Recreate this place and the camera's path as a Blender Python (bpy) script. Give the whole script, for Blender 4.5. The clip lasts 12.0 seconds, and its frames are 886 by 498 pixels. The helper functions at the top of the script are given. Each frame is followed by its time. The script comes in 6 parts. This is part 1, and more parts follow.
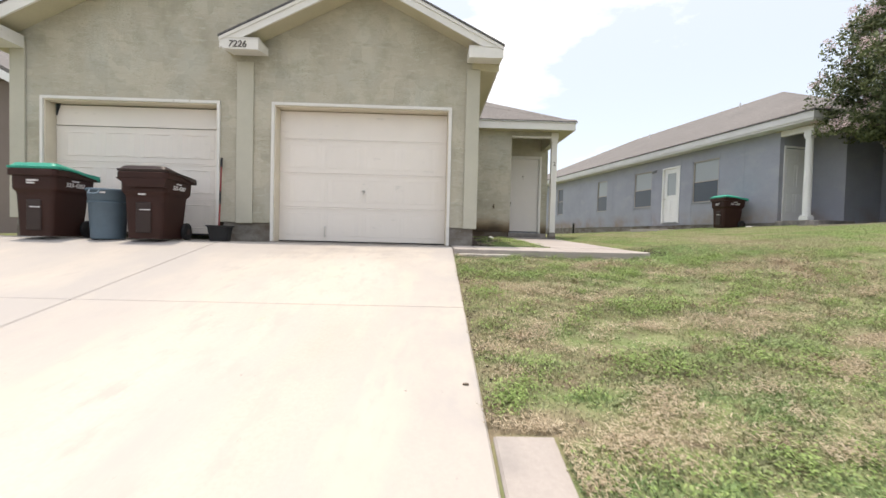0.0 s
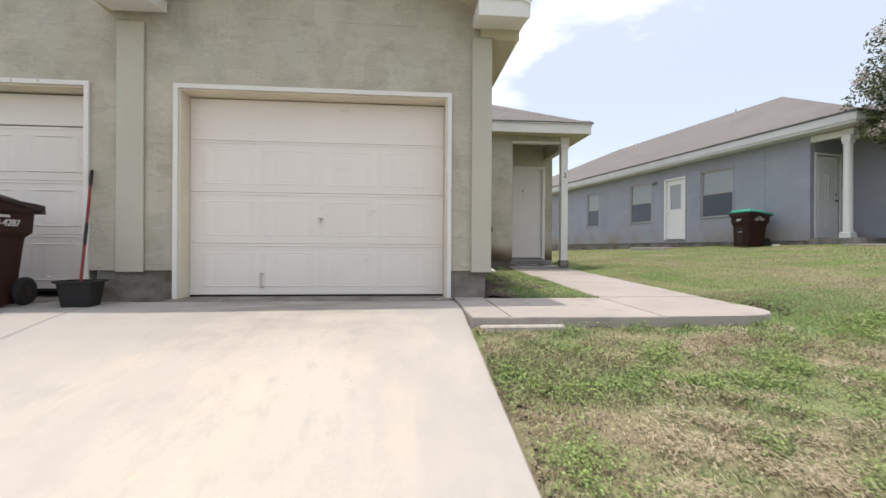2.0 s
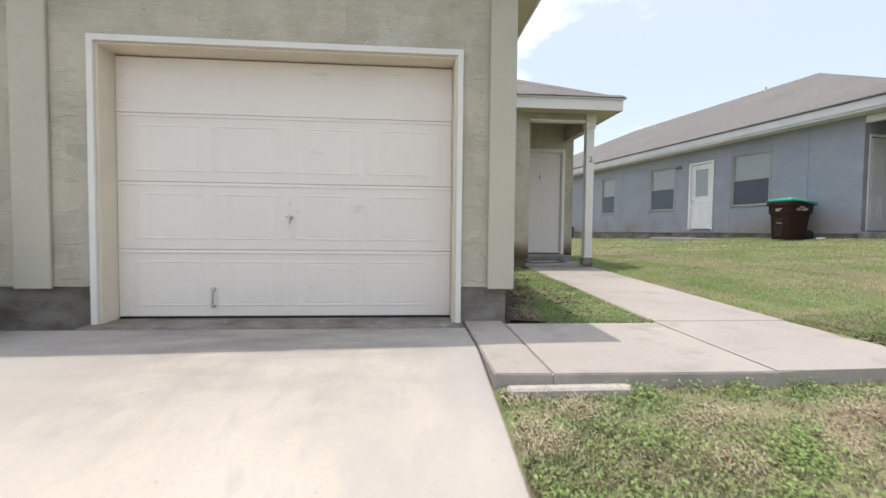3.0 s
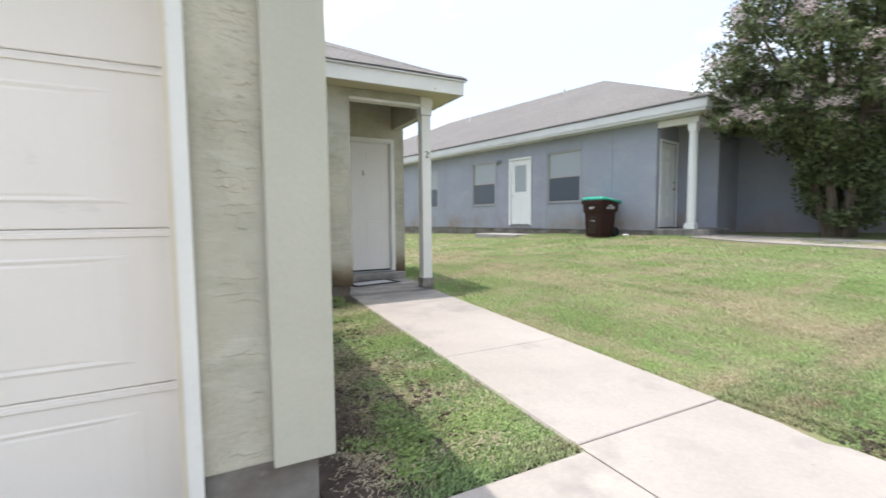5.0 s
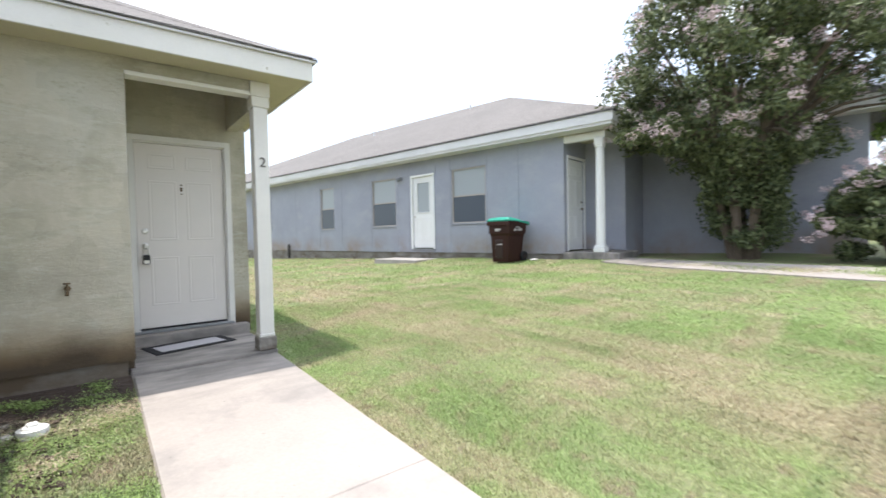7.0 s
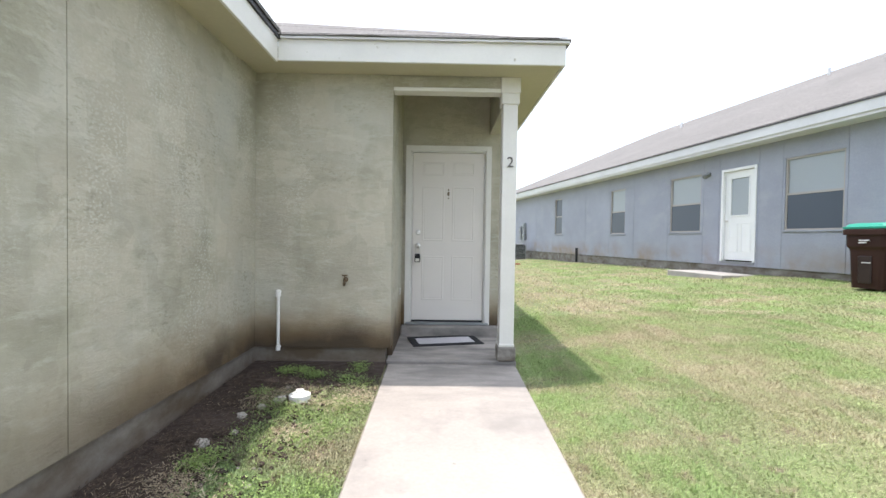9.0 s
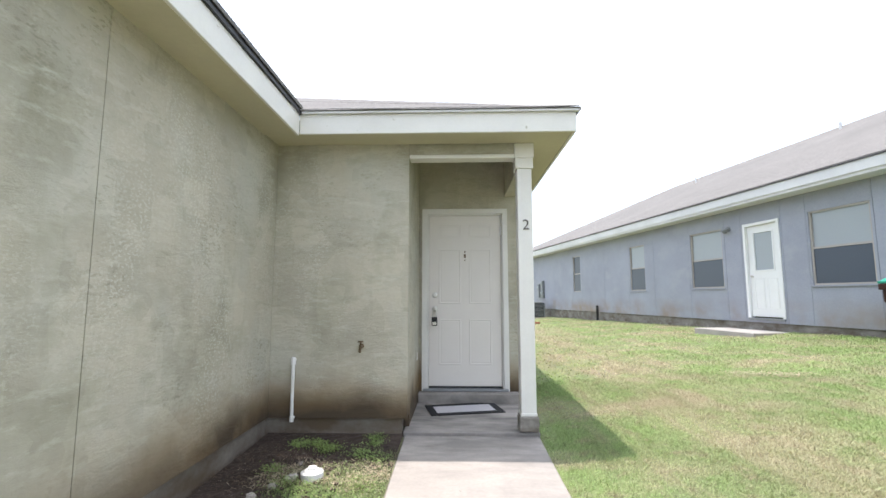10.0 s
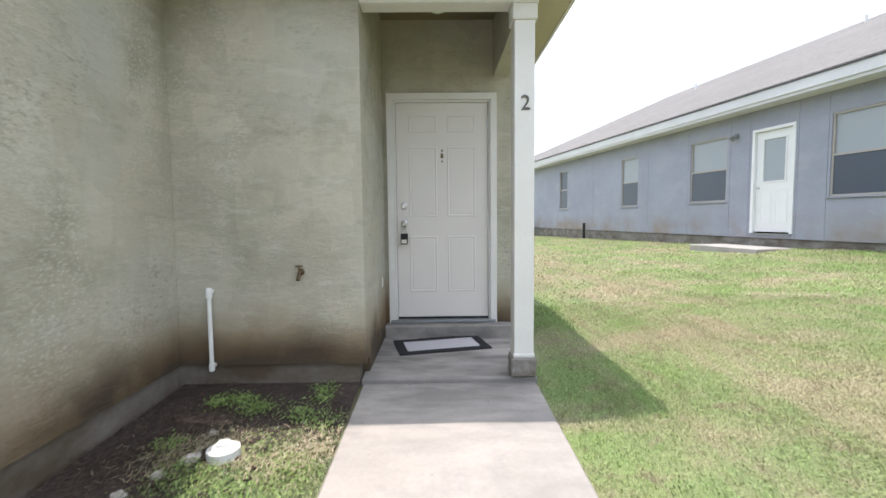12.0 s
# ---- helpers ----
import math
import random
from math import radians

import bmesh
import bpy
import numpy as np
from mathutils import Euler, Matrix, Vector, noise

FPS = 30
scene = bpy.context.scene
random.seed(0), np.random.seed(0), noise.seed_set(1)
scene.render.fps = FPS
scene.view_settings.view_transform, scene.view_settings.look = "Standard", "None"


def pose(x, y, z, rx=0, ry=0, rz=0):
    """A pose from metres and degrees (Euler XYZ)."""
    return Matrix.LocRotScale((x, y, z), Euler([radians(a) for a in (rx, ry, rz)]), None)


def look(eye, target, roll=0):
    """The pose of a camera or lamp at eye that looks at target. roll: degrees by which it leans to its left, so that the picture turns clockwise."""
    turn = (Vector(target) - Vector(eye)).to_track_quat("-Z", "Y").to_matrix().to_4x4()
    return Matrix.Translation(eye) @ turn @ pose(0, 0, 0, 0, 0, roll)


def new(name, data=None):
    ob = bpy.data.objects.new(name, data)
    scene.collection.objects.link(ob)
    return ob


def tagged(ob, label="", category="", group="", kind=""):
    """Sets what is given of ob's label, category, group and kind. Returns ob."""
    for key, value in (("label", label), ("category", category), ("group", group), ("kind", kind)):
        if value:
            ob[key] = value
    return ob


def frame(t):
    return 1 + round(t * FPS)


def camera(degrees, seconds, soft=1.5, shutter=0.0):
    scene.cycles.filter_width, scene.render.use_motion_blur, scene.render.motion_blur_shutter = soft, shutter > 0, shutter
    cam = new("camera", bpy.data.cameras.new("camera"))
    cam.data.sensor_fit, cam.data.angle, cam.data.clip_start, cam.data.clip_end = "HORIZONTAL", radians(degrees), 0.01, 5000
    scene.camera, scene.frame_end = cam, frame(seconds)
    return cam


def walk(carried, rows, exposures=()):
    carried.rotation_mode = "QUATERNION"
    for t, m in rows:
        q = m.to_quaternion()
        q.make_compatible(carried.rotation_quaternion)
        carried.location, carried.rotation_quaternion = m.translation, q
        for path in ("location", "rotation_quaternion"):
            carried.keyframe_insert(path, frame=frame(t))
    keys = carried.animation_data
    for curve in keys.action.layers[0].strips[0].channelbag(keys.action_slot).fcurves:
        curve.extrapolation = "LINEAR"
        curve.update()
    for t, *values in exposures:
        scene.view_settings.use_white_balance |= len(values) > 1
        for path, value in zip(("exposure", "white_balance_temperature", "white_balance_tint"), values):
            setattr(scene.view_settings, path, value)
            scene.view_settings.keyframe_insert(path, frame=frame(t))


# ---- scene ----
cam = camera(89.86, 12.0, 1.5, 0.25)
PATH = [
    (0.0, -0.259, -7.106, 0.159, -1.38, -1.65, 1.46),
    (0.5, -0.363, -6.512, 0.222, -3.24, -0.11, 0.06),
    (1.0, -0.430, -5.865, 0.302, -4.27, 1.66, 0.30),
    (1.5, -0.479, -5.307, 0.418, -3.35, 0.77, 0.58),
    (2.0, -0.510, -4.736, 0.535, -5.14, -0.01, 0.34),
    (2.5, -0.469, -4.158, 0.643, -3.44, -2.25, 0.82),
    (4.5, -0.190, -2.047, 1.066, -18.30, -1.63, -0.20),
    (5.0, 0.053, -1.634, 1.156, -27.53, -3.99, -0.50),
    (5.5, 0.264, -1.304, 1.212, -44.01, -4.24, -2.67),
    (6.0, 0.627, -1.077, 1.255, -49.01, -1.92, -0.51),
    (6.5, 1.027, -0.864, 1.258, -46.90, -2.53, 1.08),
    (7.0, 1.424, -0.557, 1.281, -37.94, -1.75, -1.20),
    (7.5, 1.805, -0.405, 1.314, -21.29, -1.51, 1.80),
    (9.5, 2.090, -0.112, 1.312, 1.03, -0.50, 0.01),
    (10.0, 2.088, -0.109, 1.364, 1.71, 6.22, -0.02),
    (10.5, 2.083, -0.085, 1.329, 1.18, 1.86, -0.13),
    (11.0, 2.088, 0.043, 1.264, 0.41, -5.22, -0.67),
    (11.5, 2.129, 0.491, 1.275, 0.71, -6.28, 0.59),
    (12.0, 2.150, 0.985, 1.278, -0.57, -3.98, -0.55),
]
EXPOSURES = [(0.0, 0.5, 7100, 14), (0.8, 0.32, 7050, 14), (2.5, 0.34, 6780, 13), (4.5, 0.64, 6500, 11), (6.0, 0.96, 6460, 11), (7.5, 1.02, 6460, 12), (9.5, 1.1, 6440, 12), (10.5, 1.12, 6440, 12), (12.0, 1.05, 6440, 12)]
walk(cam, [(t, pose(x, y, z, 90 + pitch, 0, yaw) @ pose(0, 0, 0, 0, 0, roll)) for t, x, y, z, yaw, pitch, roll in PATH], EXPOSURES)

# ---- light ----
SUN_X, SUN_Y = -0.10, 0.068            # the way to the sun, for one metre up
sun_elevation = math.atan2(1.0, math.hypot(SUN_X, SUN_Y))
world = bpy.data.worlds.new("sky")
scene.world = world
world.use_nodes = True
wn, wl = world.node_tree.nodes, world.node_tree.links
background = wn["Background"]
sky = wn.new("ShaderNodeTexSky")
sky.sky_type, sky.sun_disc = "NISHITA", False
sky.sun_elevation, sky.sun_rotation = sun_elevation, math.atan2(SUN_X, SUN_Y)
sky.air_density, sky.dust_density, sky.ozone_density = 1.0, 1.2, 0.2
coord = wn.new("ShaderNodeTexCoord")
squash = wn.new("ShaderNodeMapping")
squash.inputs["Scale"].default_value = (1.0, 1.0, 2.4)
squash.inputs["Location"].default_value = (7.1, 2.9, 1.6)
cloud = wn.new("ShaderNodeTexNoise")
cloud.inputs["Scale"].default_value, cloud.inputs["Detail"].default_value, cloud.inputs["Roughness"].default_value = 2.4, 8.0, 0.55
cloud_edge = wn.new("ShaderNodeMapRange")
cloud_edge.inputs["From Min"].default_value, cloud_edge.inputs["From Max"].default_value = 0.49, 0.66
cloud_edge.inputs["To Min"].default_value, cloud_edge.inputs["To Max"].default_value = 0.34, 1.0   # thin haze between the clouds
cloud_mix = wn.new("ShaderNodeMixRGB")
# clouds grow brighter towards the high sun
rise = wn.new("ShaderNodeSeparateXYZ")
wl.new(coord.outputs["Generated"], rise.inputs["Vector"])
square = wn.new("ShaderNodeMath")
square.operation = "MULTIPLY"
wl.new(rise.outputs["Z"], square.inputs[0])
wl.new(rise.outputs["Z"], square.inputs[1])
gain = wn.new("ShaderNodeMath")
gain.operation = "MULTIPLY_ADD"
gain.inputs[1].default_value, gain.inputs[2].default_value = 1.3, 1.0
wl.new(square.outputs["Value"], gain.inputs[0])
cloud_light = wn.new("ShaderNodeVectorMath")
cloud_light.operation = "SCALE"
cloud_light.inputs[0].default_value = (6.3, 6.65, 7.0)
wl.new(gain.outputs["Value"], cloud_light.inputs["Scale"])
wl.new(coord.outputs["Generated"], squash.inputs["Vector"])
wl.new(squash.outputs["Vector"], cloud.inputs["Vector"])
wl.new(cloud.outputs["Fac"], cloud_edge.inputs["Value"])
wl.new(cloud_edge.outputs["Result"], cloud_mix.inputs["Fac"])
wl.new(sky.outputs["Color"], cloud_mix.inputs["Color1"])
wl.new(cloud_light.outputs["Vector"], cloud_mix.inputs["Color2"])
wl.new(cloud_mix.outputs["Color"], background.inputs["Color"])
background.inputs["Strength"].default_value = 0.15
sun = new("sun", bpy.data.lights.new("sun", "SUN"))
sun.data.energy, sun.data.angle, sun.data.color = 2.6, radians(0.53), (1.0, 0.94, 0.86)
sun.matrix_world = look((SUN_X * 60, SUN_Y * 60, 60), (0, 0, 0))
scene.view_settings.exposure = 0.0

# ---- materials ----
def material(name, base, rough=0.8, metal=0.0, grain=None, patch=None, bump=0.0, bump_scale=80.0, stretch=(1, 1, 1), spec=0.3, piece=0.0):
    """A surface: grain and patch are (scale, strength) of a fine and a broad change of tone."""
    mat = bpy.data.materials.new(name)
    mat.use_nodes = True
    n, l = mat.node_tree.nodes, mat.node_tree.links
    b = n["Principled BSDF"]
    b.inputs["Roughness"].default_value, b.inputs["Metallic"].default_value = rough, metal
    b.inputs["Specular IOR Level"].default_value = spec
    b.inputs["Base Color"].default_value = (*base, 1)
    co = n.new("ShaderNodeTexCoord")
    mp = n.new("ShaderNodeMapping")
    mp.inputs["Scale"].default_value = stretch
    l.new(co.outputs["Object"], mp.inputs["Vector"])
    last = None
    for k, setting in enumerate((grain, patch)):
        if not setting:
            continue
        tex = n.new("ShaderNodeTexNoise")
        tex.inputs["Scale"].default_value, tex.inputs["Detail"].default_value = setting[0], 4 if k == 0 else 5
        tex.inputs["Roughness"].default_value = 0.65
        l.new(mp.outputs["Vector"], tex.inputs["Vector"])
        ran = n.new("ShaderNodeMapRange")
        ran.inputs["From Min"].default_value, ran.inputs["From Max"].default_value = 0.3, 0.7
        ran.inputs["To Min"].default_value, ran.inputs["To Max"].default_value = 1 - setting[1], 1 + setting[1]
        l.new(tex.outputs["Fac"], ran.inputs["Value"])
        last = multiply(mat, last, ran.outputs["Result"], base)
    if piece:
        info = n.new("ShaderNodeObjectInfo")
        ran = n.new("ShaderNodeMapRange")
        ran.inputs["To Min"].default_value, ran.inputs["To Max"].default_value = 1 - piece, 1 + piece
        l.new(info.outputs["Random"], ran.inputs["Value"])
        last = multiply(mat, last, ran.outputs["Result"], base)
    if last:
        l.new(last, b.inputs["Base Color"])
    if bump:
        tex = n.new("ShaderNodeTexNoise")
        tex.inputs["Scale"].default_value, tex.inputs["Detail"].default_value = bump_scale, 5
        l.new(mp.outputs["Vector"], tex.inputs["Vector"])
        bp = n.new("ShaderNodeBump")
        bp.inputs["Strength"].default_value, bp.inputs["Distance"].default_value = 0.6, bump
        l.new(tex.outputs["Fac"], bp.inputs["Height"])
        l.new(bp.outputs["Normal"], b.inputs["Normal"])
    return mat


def multiply(mat, colour, factor, base):
    n, l = mat.node_tree.nodes, mat.node_tree.links
    mix = n.new("ShaderNodeVectorMath")
    mix.operation = "SCALE"
    if colour:
        l.new(colour, mix.inputs[0])
    else:
        mix.inputs[0].default_value = base
    l.new(factor, mix.inputs["Scale"])
    return mix.outputs["Vector"]


def tint_by_noise(mat, colour, scale, low, high, detail=4, stretch=(1, 1, 1), offset=(0, 0, 0), mask=None):
    """Lays a second colour over a surface where a noise of that scale is high."""
    n, l = mat.node_tree.nodes, mat.node_tree.links
    b = n["Principled BSDF"]
    old = b.inputs["Base Color"].links[0].from_socket if b.inputs["Base Color"].links else None
    co = n.new("ShaderNodeTexCoord")
    mp = n.new("ShaderNodeMapping")
    mp.inputs["Scale"].default_value, mp.inputs["Location"].default_value = stretch, offset
    l.new(co.outputs["Object"], mp.inputs["Vector"])
    tex = n.new("ShaderNodeTexNoise")
    tex.inputs["Scale"].default_value, tex.inputs["Detail"].default_value, tex.inputs["Roughness"].default_value = scale, detail, 0.6
    l.new(mp.outputs["Vector"], tex.inputs["Vector"])
    ran = n.new("ShaderNodeMapRange")
    ran.inputs["From Min"].default_value, ran.inputs["From Max"].default_value = low, high
    l.new(tex.outputs["Fac"], ran.inputs["Value"])
    fac = ran.outputs["Result"]
    if mask:
        times = n.new("ShaderNodeMath")
        times.operation = "MULTIPLY"
        l.new(fac, times.inputs[0])
        l.new(mask, times.inputs[1])
        fac = times.outputs["Value"]
    mix = n.new("ShaderNodeMixRGB")
    l.new(fac, mix.inputs["Fac"])
    if old:
        l.new(old, mix.inputs["Color1"])
    else:
        mix.inputs["Color1"].default_value = b.inputs["Base Color"].default_value
    mix.inputs["Color2"].default_value = (*colour, 1)
    l.new(mix.outputs["Color"], b.inputs["Base Color"])
    return mat


def ramp_of(mat, axis, low, high, wobble=0.0, scale=3.0):
    """1 at low, 0 at high along an axis of the world, with an uneven edge."""
    n, l = mat.node_tree.nodes, mat.node_tree.links
    co = n.new("ShaderNodeTexCoord")
    sep = n.new("ShaderNodeSeparateXYZ")
    l.new(co.outputs["Object"], sep.inputs["Vector"])
    val = sep.outputs["XYZ".index(axis)]
    if wobble:
        tex = n.new("ShaderNodeTexNoise")
        tex.inputs["Scale"].default_value, tex.inputs["Detail"].default_value = scale, 5
        l.new(co.outputs["Object"], tex.inputs["Vector"])
        add = n.new("ShaderNodeMath")
        add.operation = "MULTIPLY_ADD"
        l.new(tex.outputs["Fac"], add.inputs[0])
        add.inputs[1].default_value = wobble
        l.new(val, add.inputs[2])
        val = add.outputs["Value"]
        low, high = low + wobble / 2, high + wobble / 2
    ran = n.new("ShaderNodeMapRange")
    ran.inputs["From Min"].default_value, ran.inputs["From Max"].default_value = low, high
    ran.inputs["To Min"].default_value, ran.inputs["To Max"].default_value = 1.0, 0.0
    l.new(val, ran.inputs["Value"])
    return ran.outputs["Result"]


def both(mat, a, b):
    times = mat.node_tree.nodes.new("ShaderNodeMath")
    times.operation = "MULTIPLY"
    mat.node_tree.links.new(a, times.inputs[0])
    mat.node_tree.links.new(b, times.inputs[1])
    return times.outputs["Value"]


def thin_leaf(mat, share):
    """Lets some of the light through, as blades and leaves do."""
    n, l = mat.node_tree.nodes, mat.node_tree.links
    b = n["Principled BSDF"]
    glow = n.new("ShaderNodeBsdfTranslucent")
    l.new(b.inputs["Base Color"].links[0].from_socket, glow.inputs["Color"])
    mix = n.new("ShaderNodeMixShader")
    mix.inputs["Fac"].default_value = share
    l.new(b.outputs["BSDF"], mix.inputs[1])
    l.new(glow.outputs["BSDF"], mix.inputs[2])
    l.new(mix.outputs["Shader"], n["Material Output"].inputs["Surface"])
    return mat


def trowel(mat, depth=0.006, scale=5.0):
    """Uneven horizontal trowel ridges of hand-laid stucco."""
    n, l = mat.node_tree.nodes, mat.node_tree.links
    b = n["Principled BSDF"]
    co = n.new("ShaderNodeTexCoord")
    mp = n.new("ShaderNodeMapping")
    mp.inputs["Scale"].default_value = (1.0, 1.0, 2.6)
    l.new(co.outputs["Object"], mp.inputs["Vector"])
    heights = []
    for sc, det in ((scale, 6), (scale * 9, 3)):
        tex = n.new("ShaderNodeTexNoise")
        tex.inputs["Scale"].default_value, tex.inputs["Detail"].default_value, tex.inputs["Roughness"].default_value = sc, det, 0.7
        tex.inputs["Distortion"].default_value = 0.5
        l.new(mp.outputs["Vector"] if sc == scale else co.outputs["Object"], tex.inputs["Vector"])
        heights.append(tex.outputs["Fac"])
    add = n.new("ShaderNodeMath")
    add.operation = "MULTIPLY_ADD"
    l.new(heights[1], add.inputs[0])
    add.inputs[1].default_value = 0.25
    l.new(heights[0], add.inputs[2])
    where = n.new("ShaderNodeTexNoise")
    where.inputs["Scale"].default_value, where.inputs["Detail"].default_value = 1.6, 3
    l.new(co.outputs["Object"], where.inputs["Vector"])
    rough = n.new("ShaderNodeMapRange")
    rough.inputs["From Min"].default_value, rough.inputs["From Max"].default_value = 0.42, 0.62
    rough.inputs["To Min"].default_value, rough.inputs["To Max"].default_value = 0.25, 1.0
    l.new(where.outputs["Fac"], rough.inputs["Value"])
    bp = n.new("ShaderNodeBump")
    bp.inputs["Distance"].default_value = depth
    l.new(rough.outputs["Result"], bp.inputs["Strength"])
    l.new(add.outputs["Value"], bp.inputs["Height"])
    l.new(bp.outputs["Normal"], b.inputs["Normal"])
    return mat


def float_patches(mat, scale, strength):
    """Squarish patches left by the plasterer's float, each of a slightly other tone."""
    n, l = mat.node_tree.nodes, mat.node_tree.links
    b = n["Principled BSDF"]
    co = n.new("ShaderNodeTexCoord")
    wob = n.new("ShaderNodeTexNoise")
    wob.inputs["Scale"].default_value, wob.inputs["Detail"].default_value = 9.0, 4
    l.new(co.outputs["Object"], wob.inputs["Vector"])
    add = n.new("ShaderNodeVectorMath")
    add.operation = "MULTIPLY_ADD"
    l.new(wob.outputs["Color"], add.inputs[0])
    add.inputs[1].default_value = (0.06, 0.06, 0.06)
    l.new(co.outputs["Object"], add.inputs[2])
    vor = n.new("ShaderNodeTexVoronoi")
    vor.distance = "CHEBYCHEV"
    vor.inputs["Scale"].default_value = scale
    l.new(add.outputs["Vector"], vor.inputs["Vector"])
    sep = n.new("ShaderNodeSeparateXYZ")
    l.new(vor.outputs["Color"], sep.inputs["Vector"])
    ran = n.new("ShaderNodeMapRange")
    ran.inputs["To Min"].default_value, ran.inputs["To Max"].default_value = 1 - strength, 1 + strength
    l.new(sep.outputs["X"], ran.inputs["Value"])
    old = b.inputs["Base Color"].links[0].from_socket
    l.new(multiply(mat, old, ran.outputs["Result"], (0, 0, 0)), b.inputs["Base Color"])
    return mat


def scuffs(mat, colour, scale, cut, stretch, where_scale, where_stretch):
    """Crowded small flecks of rough plaster that come in drawn-out groups."""
    n, l = mat.node_tree.nodes, mat.node_tree.links
    co = n.new("ShaderNodeTexCoord")
    mp = n.new("ShaderNodeMapping")
    mp.inputs["Scale"].default_value, mp.inputs["Location"].default_value = where_stretch, (scale, 3.0, 1.0)
    l.new(co.outputs["Object"], mp.inputs["Vector"])
    tex = n.new("ShaderNodeTexNoise")
    tex.inputs["Scale"].default_value, tex.inputs["Detail"].default_value = where_scale, 4
    l.new(mp.outputs["Vector"], tex.inputs["Vector"])
    ran = n.new("ShaderNodeMapRange")
    ran.inputs["From Min"].default_value, ran.inputs["From Max"].default_value = 0.50, 0.66
    ran.inputs["To Min"].default_value, ran.inputs["To Max"].default_value = 0.0, 0.5
    l.new(tex.outputs["Fac"], ran.inputs["Value"])
    return tint_by_noise(mat, colour, scale, cut, cut + 0.08, 5, stretch, (2, 6, scale), ran.outputs["Result"])


STUCCO = trowel(material("olive_stucco", (0.445, 0.413, 0.33), 0.9, grain=(40, 0.04), patch=(1.3, 0.06)), 0.013, 7.0)
tint_by_noise(STUCCO, (0.455, 0.45, 0.385), 1.3, 0.48, 0.72, detail=5, stretch=(1, 1, 0.7))
tint_by_noise(STUCCO, (0.315, 0.30, 0.225), 1.5, 0.52, 0.72, detail=6, stretch=(1, 1, 0.8), offset=(4, 2, 1))
float_patches(STUCCO, 1.7, 0.06)
tint_by_noise(STUCCO, (0.49, 0.475, 0.395), 7.0, 0.54, 0.74, detail=7, stretch=(0.7, 0.7, 2.4), offset=(8, 5, 6))
tint_by_noise(STUCCO, (0.36, 0.342, 0.265), 5.0, 0.55, 0.74, detail=7, stretch=(0.7, 0.7, 2.0), offset=(1, 9, 3))
float_patches(STUCCO, 3.9, 0.06)
scuffs(STUCCO, (0.60, 0.59, 0.50), 44.0, 0.52, (1, 1, 1.5), 1.9, (1, 1, 0.45))
scuffs(STUCCO, (0.22, 0.21, 0.15), 24.0, 0.55, (1, 1, 2.2), 2.3, (1, 1, 0.7))
mud = ramp_of(STUCCO, "Y", 2.9, 0.9, 0.8, 1.2)
tint_by_noise(STUCCO, (0.24, 0.165, 0.085), 1.1, 0.14, 0.38, offset=(2, 0, 3), mask=both(STUCCO, mud, ramp_of(STUCCO, "Z", 0.36, 0.74, 0.45, 1.6)))
tint_by_noise(STUCCO, (0.075, 0.055, 0.036), 1.5, 0.20, 0.48, offset=(6, 1, 2), mask=both(STUCCO, mud, ramp_of(STUCCO, "Z", 0.32, 0.58, 0.4, 2.0)))
PILASTER = material("pilaster_board", (0.47, 0.452, 0.372), 0.7, grain=(60, 0.03), patch=(2.0, 0.06), bump=0.0015, bump_scale=50)
TRIM = material("cream_trim_paint", (0.70, 0.682, 0.64), 0.55, grain=(50, 0.02), patch=(2.5, 0.05), bump=0.0006, bump_scale=60)
tint_by_noise(TRIM, (0.45, 0.42, 0.34), 9.0, 0.68, 0.74, detail=6)
SOFFIT = material("tan_soffit_board", (0.50, 0.46, 0.33), 0.75, grain=(30, 0.03), patch=(1.2, 0.06))
# soffit tan taken down to brown, so the colour deepens the porch recess's shade
CEILING = material("shade_brown_ceiling", (0.20, 0.165, 0.10), 0.85, grain=(30, 0.05), patch=(1.5, 0.12))
JAMB = material("yellowed_jamb_paint", (0.68, 0.61, 0.49), 0.6, grain=(50, 0.02), patch=(2.5, 0.07))
GARAGE = material("garage_door_enamel", (0.765, 0.71, 0.65), 0.42, grain=(80, 0.012), patch=(1.1, 0.03), bump=0.0005, bump_scale=200, piece=0.015)
tint_by_noise(GARAGE, (0.56, 0.53, 0.49), 3.2, 0.64, 0.80, detail=7, stretch=(1, 1, 3))
DOOR = material("white_door_paint", (0.70, 0.655, 0.61), 0.45, grain=(70, 0.012), patch=(1.4, 0.03), bump=0.0004, bump_scale=150)
FOUNDATION = material("foundation_concrete", (0.235, 0.218, 0.196), 0.9, grain=(30, 0.08), patch=(2.2, 0.16), bump=0.002, bump_scale=70)
tint_by_noise(FOUNDATION, (0.13, 0.105, 0.08), 2.6, 0.42, 0.66, detail=7, stretch=(1, 1, 2.0))
tint_by_noise(FOUNDATION, (0.34, 0.325, 0.30), 5.0, 0.60, 0.72, detail=6, offset=(3, 1, 0))
MUDDY = material("mud_stained_concrete", (0.20, 0.178, 0.152), 0.92, grain=(30, 0.10), patch=(2.2, 0.18), bump=0.003, bump_scale=60)
tint_by_noise(MUDDY, (0.105, 0.078, 0.052), 1.8, 0.40, 0.62, detail=7, stretch=(1, 1, 2.0))
CONCRETE = material("driveway_concrete", (0.455, 0.412, 0.36), 0.85, grain=(45, 0.05), patch=(0.55, 0.08), bump=0.0015, bump_scale=160, piece=0.02)
tint_by_noise(CONCRETE, (0.415, 0.38, 0.35), 0.8, 0.47, 0.68, detail=6, stretch=(2.2, 0.55, 1))
